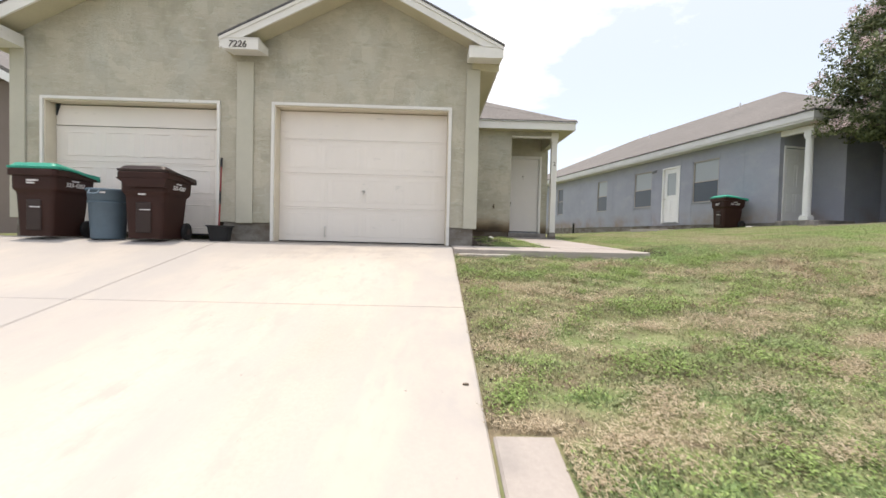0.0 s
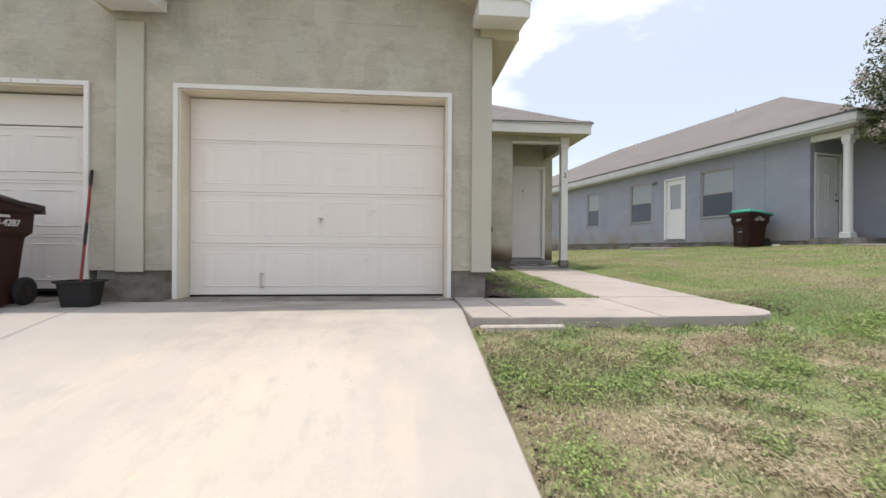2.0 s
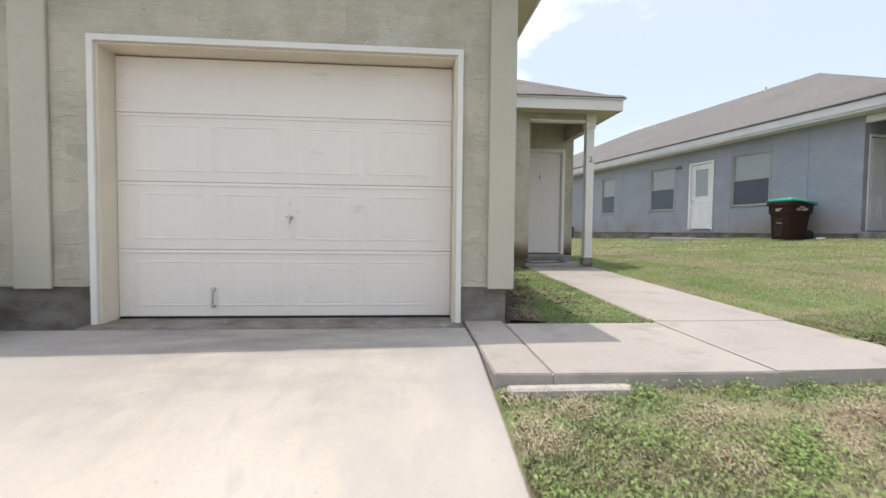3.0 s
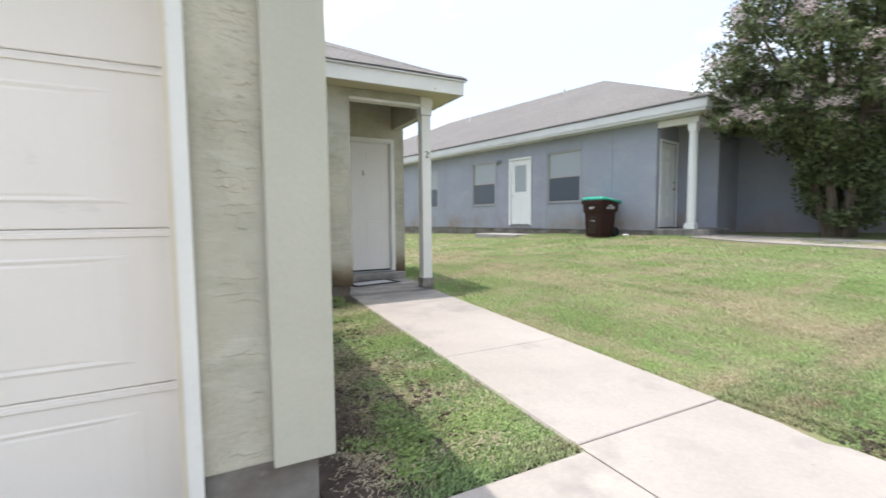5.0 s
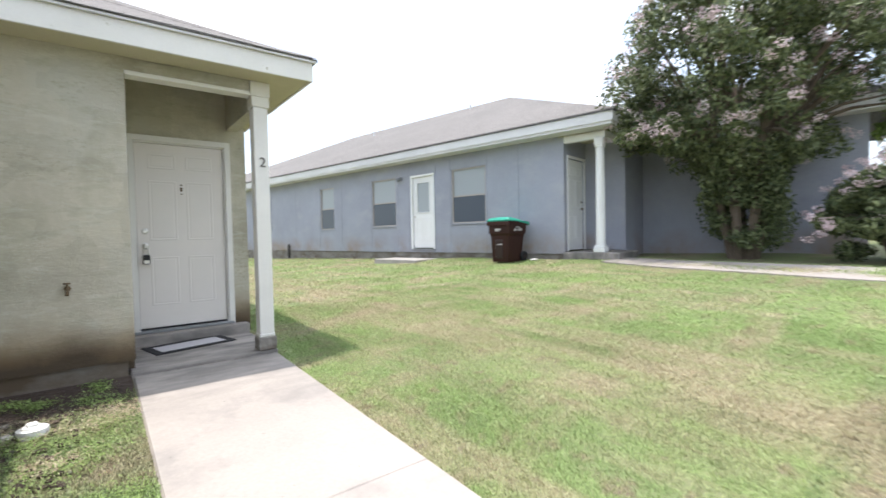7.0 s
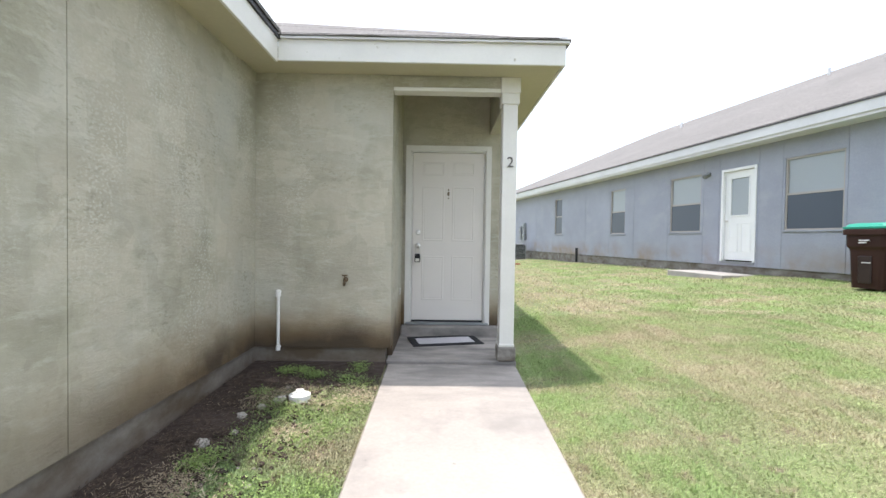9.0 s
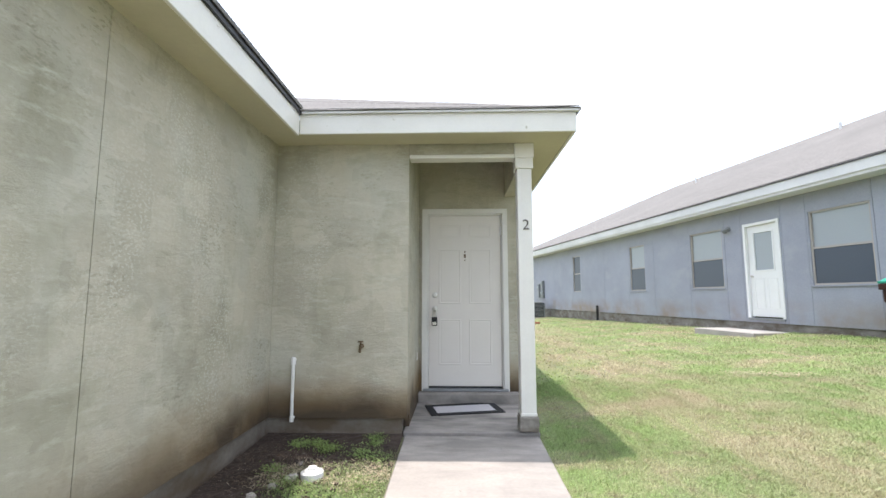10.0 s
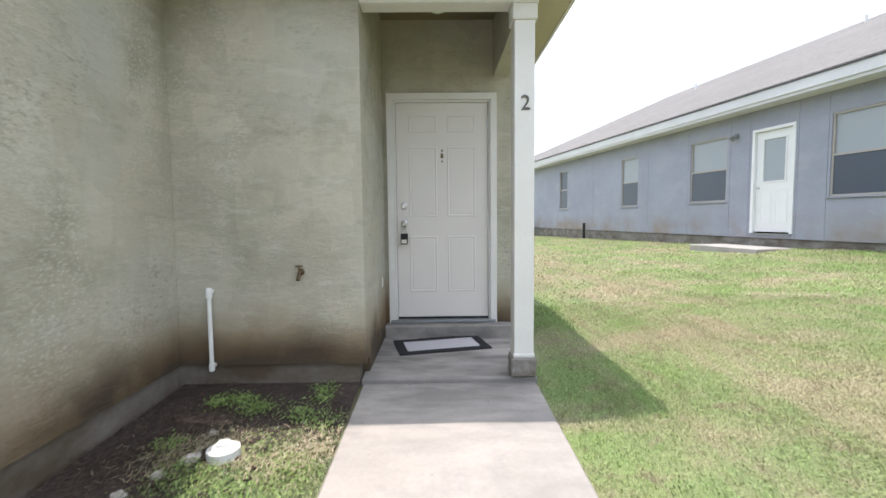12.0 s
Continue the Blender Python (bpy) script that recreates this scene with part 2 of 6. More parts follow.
tint_by_noise(CONCRETE, (0.54, 0.475, 0.38), 0.9, 0.56, 0.74, detail=4, stretch=(2.0, 0.5, 1), offset=(7, 3, 0))
tint_by_noise(CONCRETE, (0.24, 0.22, 0.20), 14.0, 0.70, 0.76, detail=5)
tint_by_noise(CONCRETE, (0.40, 0.37, 0.335), 5.0, 0.52, 0.70, detail=8, stretch=(1.5, 0.6, 1), offset=(2, 6, 0))
tint_by_noise(CONCRETE, (0.52, 0.40, 0.25), 2.3, 0.70, 0.80, detail=4, offset=(4, 9, 0))
tint_by_noise(CONCRETE, (0.25, 0.236, 0.222), 1.9, 0.20, 0.60, detail=9, stretch=(0.8, 2.0, 1), offset=(3, 8, 0), mask=ramp_of(CONCRETE, "Y", -0.45, -1.75, 1.1, 1.6))
tint_by_noise(CONCRETE, (0.36, 0.34, 0.32), 2.4, 0.22, 0.60, detail=9, stretch=(1, 0.6, 1), offset=(1, 5, 0), mask=ramp_of(CONCRETE, "X", 0.02, -0.75, 0.8, 1.6))
tint_by_noise(CONCRETE, (0.37, 0.35, 0.33), 1.3, 0.24, 0.58, detail=8, stretch=(1, 0.5, 1), offset=(5, 2, 0), mask=ramp_of(CONCRETE, "X", -2.9, -2.0, 0.9, 0.9))
WALK = material("walk_concrete", (0.345, 0.312, 0.285), 0.88, grain=(40, 0.06), patch=(0.9, 0.10), bump=0.0015, bump_scale=150, piece=0.03)
tint_by_noise(WALK, (0.25, 0.232, 0.218), 2.0, 0.55, 0.74, detail=7)
tint_by_noise(WALK, (0.20, 0.19, 0.18), 16.0, 0.69, 0.76, detail=5)
# stains towards the porch, with the eave's shadow deepened in the same tint
tint_by_noise(WALK, (0.17, 0.158, 0.147), 3.0, 0.36, 0.62, detail=8, stretch=(0.6, 2.0, 1), mask=ramp_of(WALK, "Y", 4.2, 2.6, 0.9, 1.4))
SHINGLE = material("grey_shingles", (0.165, 0.155, 0.147), 0.95, grain=(22, 0.35), patch=(0.6, 0.10), bump=0.004, bump_scale=60)
FLASHING = material("dark_drip_edge", (0.05, 0.05, 0.055), 0.5)
BLUE = trowel(material("blue_grey_stucco", (0.320, 0.334, 0.386), 0.9, grain=(35, 0.05), patch=(0.8, 0.08)), 0.008)
tint_by_noise(BLUE, (0.355, 0.365, 0.405), 1.1, 0.55, 0.72, stretch=(1, 1, 1.6))
tint_by_noise(BLUE, (0.285, 0.225, 0.175), 0.9, 0.40, 0.68, mask=ramp_of(BLUE, "Z", 0.98, 1.35, 0.4, 1.5))
# trim white with the shade under the neighbour's eaves greyed into its colour
FASCIA = material("shade_greyed_white", (0.62, 0.615, 0.61), 0.6, grain=(40, 0.03), patch=(1.2, 0.07))
WHITE = material("white_trim_paint", (0.78, 0.78, 0.77), 0.5, grain=(50, 0.015), patch=(1.5, 0.03))
TAUPE = material("taupe_siding", (0.23, 0.185, 0.165), 0.85, grain=(30, 0.04), patch=(1, 0.08))
BROWN = material("brown_cart_plastic", (0.036, 0.0145, 0.011), 0.5, grain=(60, 0.06), patch=(3, 0.14), bump=0.0008, bump_scale=220, spec=0.22)
GREEN = material("green_lid_plastic", (0.03, 0.30, 0.215), 0.45, grain=(40, 0.04), patch=(3, 0.08))
DARKLID = material("dark_lid_plastic", (0.035, 0.022, 0.02), 0.4, patch=(3, 0.1))
BLACK = material("black_rubber", (0.018, 0.018, 0.019), 0.6, patch=(6, 0.15))
SLATE = material("slate_blue_plastic", (0.10, 0.145, 0.185), 0.5, grain=(50, 0.04), patch=(3, 0.10), bump=0.0006, bump_scale=150)
STICKER = material("white_print", (0.62, 0.60, 0.60), 0.6)
NUMERAL = material("house_number_paint", (0.11, 0.10, 0.09), 0.5)
CHROME = material("brushed_nickel", (0.62, 0.60, 0.57), 0.3, 1.0)
RED = material("red_broom_handle", (0.20, 0.025, 0.022), 0.45, patch=(6, 0.1))
BRONZE = material("aged_brass", (0.14, 0.10, 0.06), 0.45, 0.7, patch=(20, 0.3))
PVC = material("white_pvc", (0.74, 0.73, 0.70), 0.45, patch=(6, 0.06))
MAT_EDGE = material("black_mat_binding", (0.022, 0.022, 0.024), 0.9, grain=(200, 0.2), bump=0.002, bump_scale=300)
MAT_FIELD = material("pale_grey_mat_weave", (0.50, 0.48, 0.50), 0.95, grain=(160, 0.12), bump=0.002, bump_scale=300)
LENS = material("frosted_lamp_glass", (0.72, 0.80, 0.62), 0.25, patch=(8, 0.05))
SCREEN = material("solar_screen", (0.075, 0.09, 0.115), 0.35, grain=(150, 0.06), spec=0.5)
BLIND = material("closed_blind", (0.34, 0.37, 0.39), 0.35, grain=(60, 0.03), spec=0.5)
ASPHALT = material("street_asphalt", (0.055, 0.053, 0.052), 0.95, grain=(60, 0.2), patch=(0.4, 0.12), bump=0.004, bump_scale=120)
BARK = material("smooth_bark", (0.12, 0.095, 0.072), 0.85, grain=(20, 0.15), patch=(3, 0.2), bump=0.004, bump_scale=30)
CAR_RED = material("red_car_paint", (0.30, 0.010, 0.020), 0.25, 0.2, spec=0.6)
CAR_GREY = material("grey_car_paint", (0.12, 0.14, 0.16), 0.28, 0.4, spec=0.6)
GLASS_DARK = material("tinted_car_glass", (0.03, 0.035, 0.04), 0.08, spec=0.8)
LAMP_CLEAR = material("headlamp_glass", (0.60, 0.60, 0.60), 0.1, 0.3)
METAL_GREY = material("galvanised_grey", (0.27, 0.28, 0.29), 0.5, 0.5, patch=(5, 0.1))
RUBBLE = material("pale_concrete_rubble", (0.40, 0.37, 0.33), 0.95, grain=(60, 0.15), patch=(12, 0.2), bump=0.004, bump_scale=60)
SOIL = material("dark_soil", (0.052, 0.038, 0.031), 0.98, grain=(30, 0.35), patch=(2.5, 0.25), bump=0.02, bump_scale=25)


def shingle_courses(mat, slope):
    """Overlapping tabs, laid out along the slope of a roof by height. Each lap's shade is painted into the colour."""
    n, l = mat.node_tree.nodes, mat.node_tree.links
    b = n["Principled BSDF"]
    co = n.new("ShaderNodeTexCoord")
    sep = n.new("ShaderNodeSeparateXYZ")
    l.new(co.outputs["Object"], sep.inputs["Vector"])
    step = n.new("ShaderNodeMath")
    step.operation = "MULTIPLY"
    l.new(sep.outputs["Z"], step.inputs[0])
    step.inputs[1].default_value = 1 / (0.14 * slope)
    fr = n.new("ShaderNodeMath")
    fr.operation = "FRACT"
    l.new(step.outputs["Value"], fr.inputs[0])
    ran = n.new("ShaderNodeMapRange")
    ran.inputs["From Min"].default_value, ran.inputs["From Max"].default_value = 0.0, 0.22
    ran.inputs["To Min"].default_value, ran.inputs["To Max"].default_value = 0.66, 1.0
    l.new(fr.outputs["Value"], ran.inputs["Value"])
    old = b.inputs["Base Color"].links[0].from_socket
    l.new(multiply(mat, old, ran.outputs["Result"], (0, 0, 0)), b.inputs["Base Color"])
    return mat


shingle_courses(SHINGLE, 0.42)

# lawn colours: one layout of green, dry and bare patches serves the ground and the blades on it


BAND_MID, BAND_WIDE = 2.6, 1.1           # a worn strip that follows the mower round the walk


def lawn_colour(mat, soil, green, dry, fresh, blade=0.0):
    n, l = mat.node_tree.nodes, mat.node_tree.links
    b = n["Principled BSDF"]
    b.inputs["Roughness"].default_value, b.inputs["Specular IOR Level"].default_value = 0.8, 0.15
    co = n.new("ShaderNodeTexCoord")

    def mask(scale, low, high, stretch, offset, detail=5):
        mp = n.new("ShaderNodeMapping")
        mp.inputs["Scale"].default_value, mp.inputs["Location"].default_value = stretch, offset
        mp.inputs["Rotation"].default_value = (0, 0, 0.35)
        l.new(co.outputs["Object"], mp.inputs["Vector"])
        tex = n.new("ShaderNodeTexNoise")
        tex.inputs["Scale"].default_value, tex.inputs["Detail"].default_value, tex.inputs["Roughness"].default_value = scale, detail, 0.62
        l.new(mp.outputs["Vector"], tex.inputs["Vector"])
        ran = n.new("ShaderNodeMapRange")
        ran.inputs["From Min"].default_value, ran.inputs["From Max"].default_value = low, high
        l.new(tex.outputs["Fac"], ran.inputs["Value"])
        return ran.outputs["Result"]

    def mix(fac, a, c):
        m = n.new("ShaderNodeMixRGB")
        l.new(fac, m.inputs["Fac"])
        for sock, v in (("Color1", a), ("Color2", c)):
            if isinstance(v, tuple):
                m.inputs[sock].default_value = (*v, 1)
            else:
                l.new(v, m.inputs[sock])
        return m.outputs["Color"]

    def step(op, a, c):
        m = n.new("ShaderNodeMath")
        m.operation = op
        for k, v in enumerate((a, c)):
            if isinstance(v, (int, float)):
                m.inputs[k].default_value = v
            else:
                l.new(v, m.inputs[k])
        return m.outputs["Value"]

    # mower passes go round the corner of the walk
    sep = n.new("ShaderNodeSeparateXYZ")
    l.new(co.outputs["Object"], sep.inputs["Vector"])
    dx = step("MAXIMUM", step("SUBTRACT", sep.outputs["X"], 2.0), 0.0)
    dy = step("MAXIMUM", step("SUBTRACT", -0.5, sep.outputs["Y"]), 0.0)
    away = step("POWER", step("ADD", step("MULTIPLY", dx, dx), step("MULTIPLY", dy, dy)), 0.5)
    lane = n.new("ShaderNodeCombineXYZ")
    l.new(away, lane.inputs["X"])
    l.new(step("MULTIPLY", step("ADD", sep.outputs["X"], sep.outputs["Y"]), 0.16), lane.inputs["Y"])

    def lanes(scale, low, high, share, detail=4):
        tex = n.new("ShaderNodeTexNoise")
        tex.inputs["Scale"].default_value, tex.inputs["Detail"].default_value, tex.inputs["Roughness"].default_value = scale, detail, 0.6
        l.new(lane.outputs["Vector"], tex.inputs["Vector"])
        ran = n.new("ShaderNodeMapRange")
        ran.inputs["From Min"].default_value, ran.inputs["From Max"].default_value = low, high
        ran.inputs["To Max"].default_value = share
        l.new(tex.outputs["Fac"], ran.inputs["Value"])
        return ran.outputs["Result"]

    c = mix(mask(0.9, 0.42, 0.62, (1, 1, 0), (0, 0, 0)), green, fresh)
    c = mix(mask(0.8, 0.48, 0.64, (0.7, 1.6, 0), (9, 4, 0), 8), c, dry)
    c = mix(lanes(2.2, 0.50, 0.62, 0.65), c, dry)
    band = n.new("ShaderNodeMapRange")
    band.inputs["From Min"].default_value, band.inputs["From Max"].default_value = 0.0, BAND_WIDE
    band.inputs["To Min"].default_value, band.inputs["To Max"].default_value = 1.0, 0.0
    l.new(step("ABSOLUTE", step("SUBTRACT", away, BAND_MID), 0.0), band.inputs["Value"])
    c = mix(step("MULTIPLY", band.outputs["Result"], mask(1.7, 0.34, 0.58, (1, 1, 0), (6, 2, 0), 8)), c, dry)
    c = mix(lanes(3.4, 0.52, 0.66, 0.55, 5), c, fresh)
    c = mix(lanes(3.0, 0.52, 0.68, 0.4, 6), c, tuple(0.72 * v for v in green))
    c = mix(mask(5.0, 0.54, 0.70, (1, 1, 0), (2, 7, 0), 7), c, soil)
    if blade:
        geo = n.new("ShaderNodeNewGeometry")
        ran = n.new("ShaderNodeMapRange")
        ran.inputs["To Min"].default_value, ran.inputs["To Max"].default_value = 1 - blade, 1 + blade
        l.new(geo.outputs["Random Per Island"], ran.inputs["Value"])
        c = multiply(mat, c, ran.outputs["Result"], green)
    l.new(c, b.inputs["Base Color"])
    return mat


LAWN = lawn_colour(material("lawn_ground", (0.1, 0.12, 0.05), bump=0.02, bump_scale=18), (0.15, 0.12, 0.085), (0.155, 0.19, 0.085), (0.23, 0.19, 0.125), (0.175, 0.22, 0.085))
BLADES = lawn_colour(material("grass_blades", (0.1, 0.14, 0.05)), (0.30, 0.235, 0.16), (0.235, 0.32, 0.15), (0.37, 0.315, 0.225), (0.275, 0.37, 0.17), 0.55)
thin_leaf(BLADES, 0.35)
MOWN = thin_leaf(lawn_colour(material("mown_blades", (0.1, 0.14, 0.05)), (0.36, 0.325, 0.205), (0.285, 0.37, 0.16), (0.475, 0.425, 0.29), (0.315, 0.415, 0.17), 0.18), 0.35)


def leaf_material(name, a, c):
    mat = material(name, a, 0.55)
    n, l = mat.node_tree.nodes, mat.node_tree.links
    geo = n.new("ShaderNodeNewGeometry")
    m = n.new("ShaderNodeMixRGB")
    m.inputs["Color1"].default_value, m.inputs["Color2"].default_value = (*a, 1), (*c, 1)
    l.new(geo.outputs["Random Per Island"], m.inputs["Fac"])
    l.new(m.outputs["Color"], n["Principled BSDF"].inputs["Base Color"])
    return mat


LEAF = thin_leaf(leaf_material("myrtle_leaf", (0.026, 0.044, 0.017), (0.20, 0.235, 0.11)), 0.12)
LEAF_FAR = leaf_material("oak_leaf", (0.07, 0.09, 0.05), (0.13, 0.16, 0.09))
LEAF_LIGHT = leaf_material("young_leaf", (0.15, 0.23, 0.05), (0.26, 0.36, 0.10))
BLOSSOM = thin_leaf(leaf_material("pale_pink_blossom", (0.58, 0.44, 0.47), (0.80, 0.68, 0.70)), 0.3)
THATCH = thin_leaf(leaf_material("dry_thatch", (0.36, 0.28, 0.185), (0.62, 0.54, 0.40)), 0.25)
LITTER = leaf_material("rotted_leaf", (0.025, 0.018, 0.015), (0.12, 0.085, 0.06))
WEED = thin_leaf(leaf_material("weed_leaf", (0.15, 0.24, 0.06), (0.36, 0.47, 0.17)), 0.3)

# ---- mesh helpers ----


def part(name, bm, mat, parent=None, label="", smooth=False):
    me = bpy.data.meshes.new(name)
    bm.to_mesh(me)
    bm.free()
    if smooth:
        for p in me.polygons:
            p.use_smooth = True
    me.materials.append(mat)
    ob = new(name, me)
    if parent:
        ob.parent = parent
    return tagged(ob, label)


def raw(name, verts, faces, mat, parent=None, label=""):
    me = bpy.data.meshes.new(name)
    me.from_pydata(verts, [], faces)
    me.update()
    me.materials.append(mat)
    ob = new(name, me)
    if parent:
        ob.parent = parent
    return tagged(ob, label)


def empty(name, x=0, y=0, z=0, turn=0):
    ob = new(name)
    ob.matrix_world = pose(x, y, z, 0, 0, turn)
    return ob


def box(bm, x0, y0, z0, x1, y1, z1, m=None, bevel=0.0):
    """A box between two corners; with a bevel its edges are worn round."""
    made = bmesh.ops.create_cube(bm, size=1)["verts"]
    for v in made:
        v.co = Vector(((x0 + x1) / 2 + v.co.x * (x1 - x0), (y0 + y1) / 2 + v.co.y * (y1 - y0), (z0 + z1) / 2 + v.co.z * (z1 - z0)))
    if bevel:
        edges = list({e for v in made for e in v.link_edges})
        out = bmesh.ops.bevel(bm, geom=edges, offset=bevel, segments=1, affect="EDGES", clamp_overlap=True)
        made = list({v for f in out["faces"] for v in f.verts} | {v for v in made if v.is_valid})
    if m:
        for v in made:
            v.co = m @ v.co
    return bm


def boxes(*list_of):
    bm = bmesh.new()
    for b in list_of:
        box(bm, *b)
    return bm


def prism(bm, loop, z0, z1, m=None):
    """A plate with the given outline between two heights."""
    low = [bm.verts.new((x, y, z0)) for x, y in loop]
    top = [bm.verts.new((x, y, z1)) for x, y in loop]
    k = len(loop)
    bm.faces.new(top)
    bm.faces.new(low[::-1])
    for i in range(k):
        bm.faces.new((low[i], low[(i + 1) % k], top[(i + 1) % k], top[i]))
    if m:
        for v in low + top:
            v.co = m @ v.co
    return bm


def lathe(bm, profile, n=20, m=None):
    """A turned body from pairs of radius and height."""
    rings = []
    for r, z in profile:
        rings.append([bm.verts.new((r * math.cos(2 * math.pi * i / n), r * math.sin(2 * math.pi * i / n), z)) for i in range(n)])
    for a, b in zip(rings, rings[1:]):
        for i in range(n):
            bm.faces.new((a[i], a[(i + 1) % n], b[(i + 1) % n], b[i]))
    bm.faces.new(rings[0][::-1])
    bm.faces.new(rings[-1])
    if m:
        for ring in rings:
            for v in ring:
                v.co = m @ v.co
    return bm


def tube(bm, a, b, r0, r1=None, n=10):
    a, b = Vector(a), Vector(b)
    m = Matrix.Translation(a) @ (b - a).to_track_quat("Z", "Y").to_matrix().to_4x4()
    return lathe(bm, [(r0, 0), (r0 if r1 is None else r1, (b - a).length)], n, m)


def loft(bm, sections, m=None, cap=True):
    """A skin over loops that all have the same number of points."""
    rings = [[bm.verts.new(p) for p in s] for s in sections]
    k = len(rings[0])
    for a, b in zip(rings, rings[1:]):
        for i in range(k):
            bm.faces.new((a[i], a[(i + 1) % k], b[(i + 1) % k], b[i]))
    if cap:
        bm.faces.new(rings[0][::-1])
        bm.faces.new(rings[-1])
    if m:
        for ring in rings:
            for v in ring:
                v.co = m @ v.co
    bmesh.ops.recalc_face_normals(bm, faces=bm.faces)
    return bm


def sheet(m, u0, u1, z0, z1, thick, holes=()):
    """A wall in the plane of m: u along it, z up, its face at v = 0 looking to -v, with openings cut through."""
    us = sorted({u0, u1, *(h[0] for h in holes), *(h[1] for h in holes)})
    zs = sorted({z0, z1, *(h[2] for h in holes), *(h[3] for h in holes)})
    us, zs = [u for u in us if u0 <= u <= u1], [z for z in zs if z0 <= z <= z1]
    bm = bmesh.new()
    grid = {}

    def vert(i, j, k):
        if (i, j, k) not in grid:
            grid[i, j, k] = bm.verts.new(m @ Vector((us[i], thick if k else 0, zs[j])))
        return grid[i, j, k]

    def full(i, j):
        if not (0 <= i < len(us) - 1 and 0 <= j < len(zs) - 1):
            return False
        u, z = (us[i] + us[i + 1]) / 2, (zs[j] + zs[j + 1]) / 2
        return not any(h[0] < u < h[1] and h[2] < z < h[3] for h in holes)

    for i in range(len(us) - 1):
        for j in range(len(zs) - 1):
            if not full(i, j):
                continue
            bm.faces.new([vert(i, j, 0), vert(i + 1, j, 0), vert(i + 1, j + 1, 0), vert(i, j + 1, 0)])
            bm.faces.new([vert(i, j, 1), vert(i, j + 1, 1), vert(i + 1, j + 1, 1), vert(i + 1, j, 1)])
            for di, dj, e in ((-1, 0, ((i, j + 1), (i, j))), (1, 0, ((i + 1, j), (i + 1, j + 1))), (0, -1, ((i, j), (i + 1, j))), (0, 1, ((i + 1, j + 1), (i, j + 1)))):
                if not full(i + di, j + dj):
                    (a, b), (c, d) = e
                    bm.faces.new([vert(c, d, 0), vert(a, b, 0), vert(a, b, 1), vert(c, d, 1)])
    bmesh.ops.recalc_face_normals(bm, faces=bm.faces)
    return bm


def frame_boxes(u0, u1, z0, z1, width, v0, v1, m=None, sill=True):
    """Trim round an opening: two uprights, a head and, where asked, a sill."""
    bm = bmesh.new()
    box(bm, u0, v0, z0, u0 + width, v1, z1 - width, m)
    box(bm, u1 - width, v0, z0, u1, v1, z1 - width, m)
    box(bm, u0, v0, z1 - width, u1, v1, z1, m)
    if sill:
        box(bm, u0 + width, v0, z0, u1 - width, v1, z0 + width, m)
    return bm


def embossed(bm, x0, x1, z0, z1, y, rise, edge, m=None, soft=1.0):
    """A raised field on a board whose face is at y and looks to -y: a moulded edge, then a flat middle."""
    rings = []
    for d, h in ((0, 0), (edge * 0.3, -rise), (edge * 0.7, rise * 0.25), (edge, -rise * 0.4)):
        rings.append([bm.verts.new((x, y + h, z)) for x, z in ((x0 + d * soft, z0 + d), (x1 - d * soft, z0 + d), (x1 - d * soft, z1 - d), (x0 + d * soft, z1 - d))])
    if m:
        for r in rings:
            for v in r:
                v.co = m @ v.co
    for a, b in zip(rings, rings[1:]):
        for i in range(4):
            bm.faces.new((a[i], a[(i + 1) % 4], b[(i + 1) % 4], b[i]))
    bm.faces.new(rings[-1])
    return bm


def smooth_step(v, a, b):
    v = np.clip((v - a) / (b - a), 0, 1)
    return v * v * (3 - 2 * v)


def drive_height(y):
    """The driveway: level before the garage, then falling evenly to the street."""
    y = np.asarray(y, float)
    d = np.maximum(0, -0.55 - y)
    fall = np.where(d < 0.4, 0.178 * d * d / 0.8, 0.178 * (d - 0.2))
    return -np.minimum(fall, 1.38)


def ground_height(x, y):
    x, y = np.asarray(x, float), np.asarray(y, float)
    east = np.clip(x - 2.8, 0, 6.7)
    rise = 0.099 * east + 0.02 * np.clip(x - 9.5, 0, 6)
    shift = 1.5 * smooth_step(x, 3.0, 13.0)
    flat = 0.015 + 0.032 * np.clip(y, 0, 4.2) * (1 - smooth_step(x, 3.2, 8.0))
    level = drive_height(y - shift) + flat + rise * (1 - 0.65 * smooth_step(-(y - shift), 2.0, 9.0))
    hill = 0.75 * smooth_step(x, 36.0, 60.0) - 0.45 * smooth_step(x, 19.0, 27.0)
    west = -0.05 * np.clip(-7.2 - x, 0, 3)
    bumps = 0.015 * np.sin(x * 1.7 + 0.6 * y) * np.sin(y * 1.3 - 0.4 * x)
    return level + hill + west + bumps * (np.abs(x - 1.5) > 1.4)

# ---- ground ----


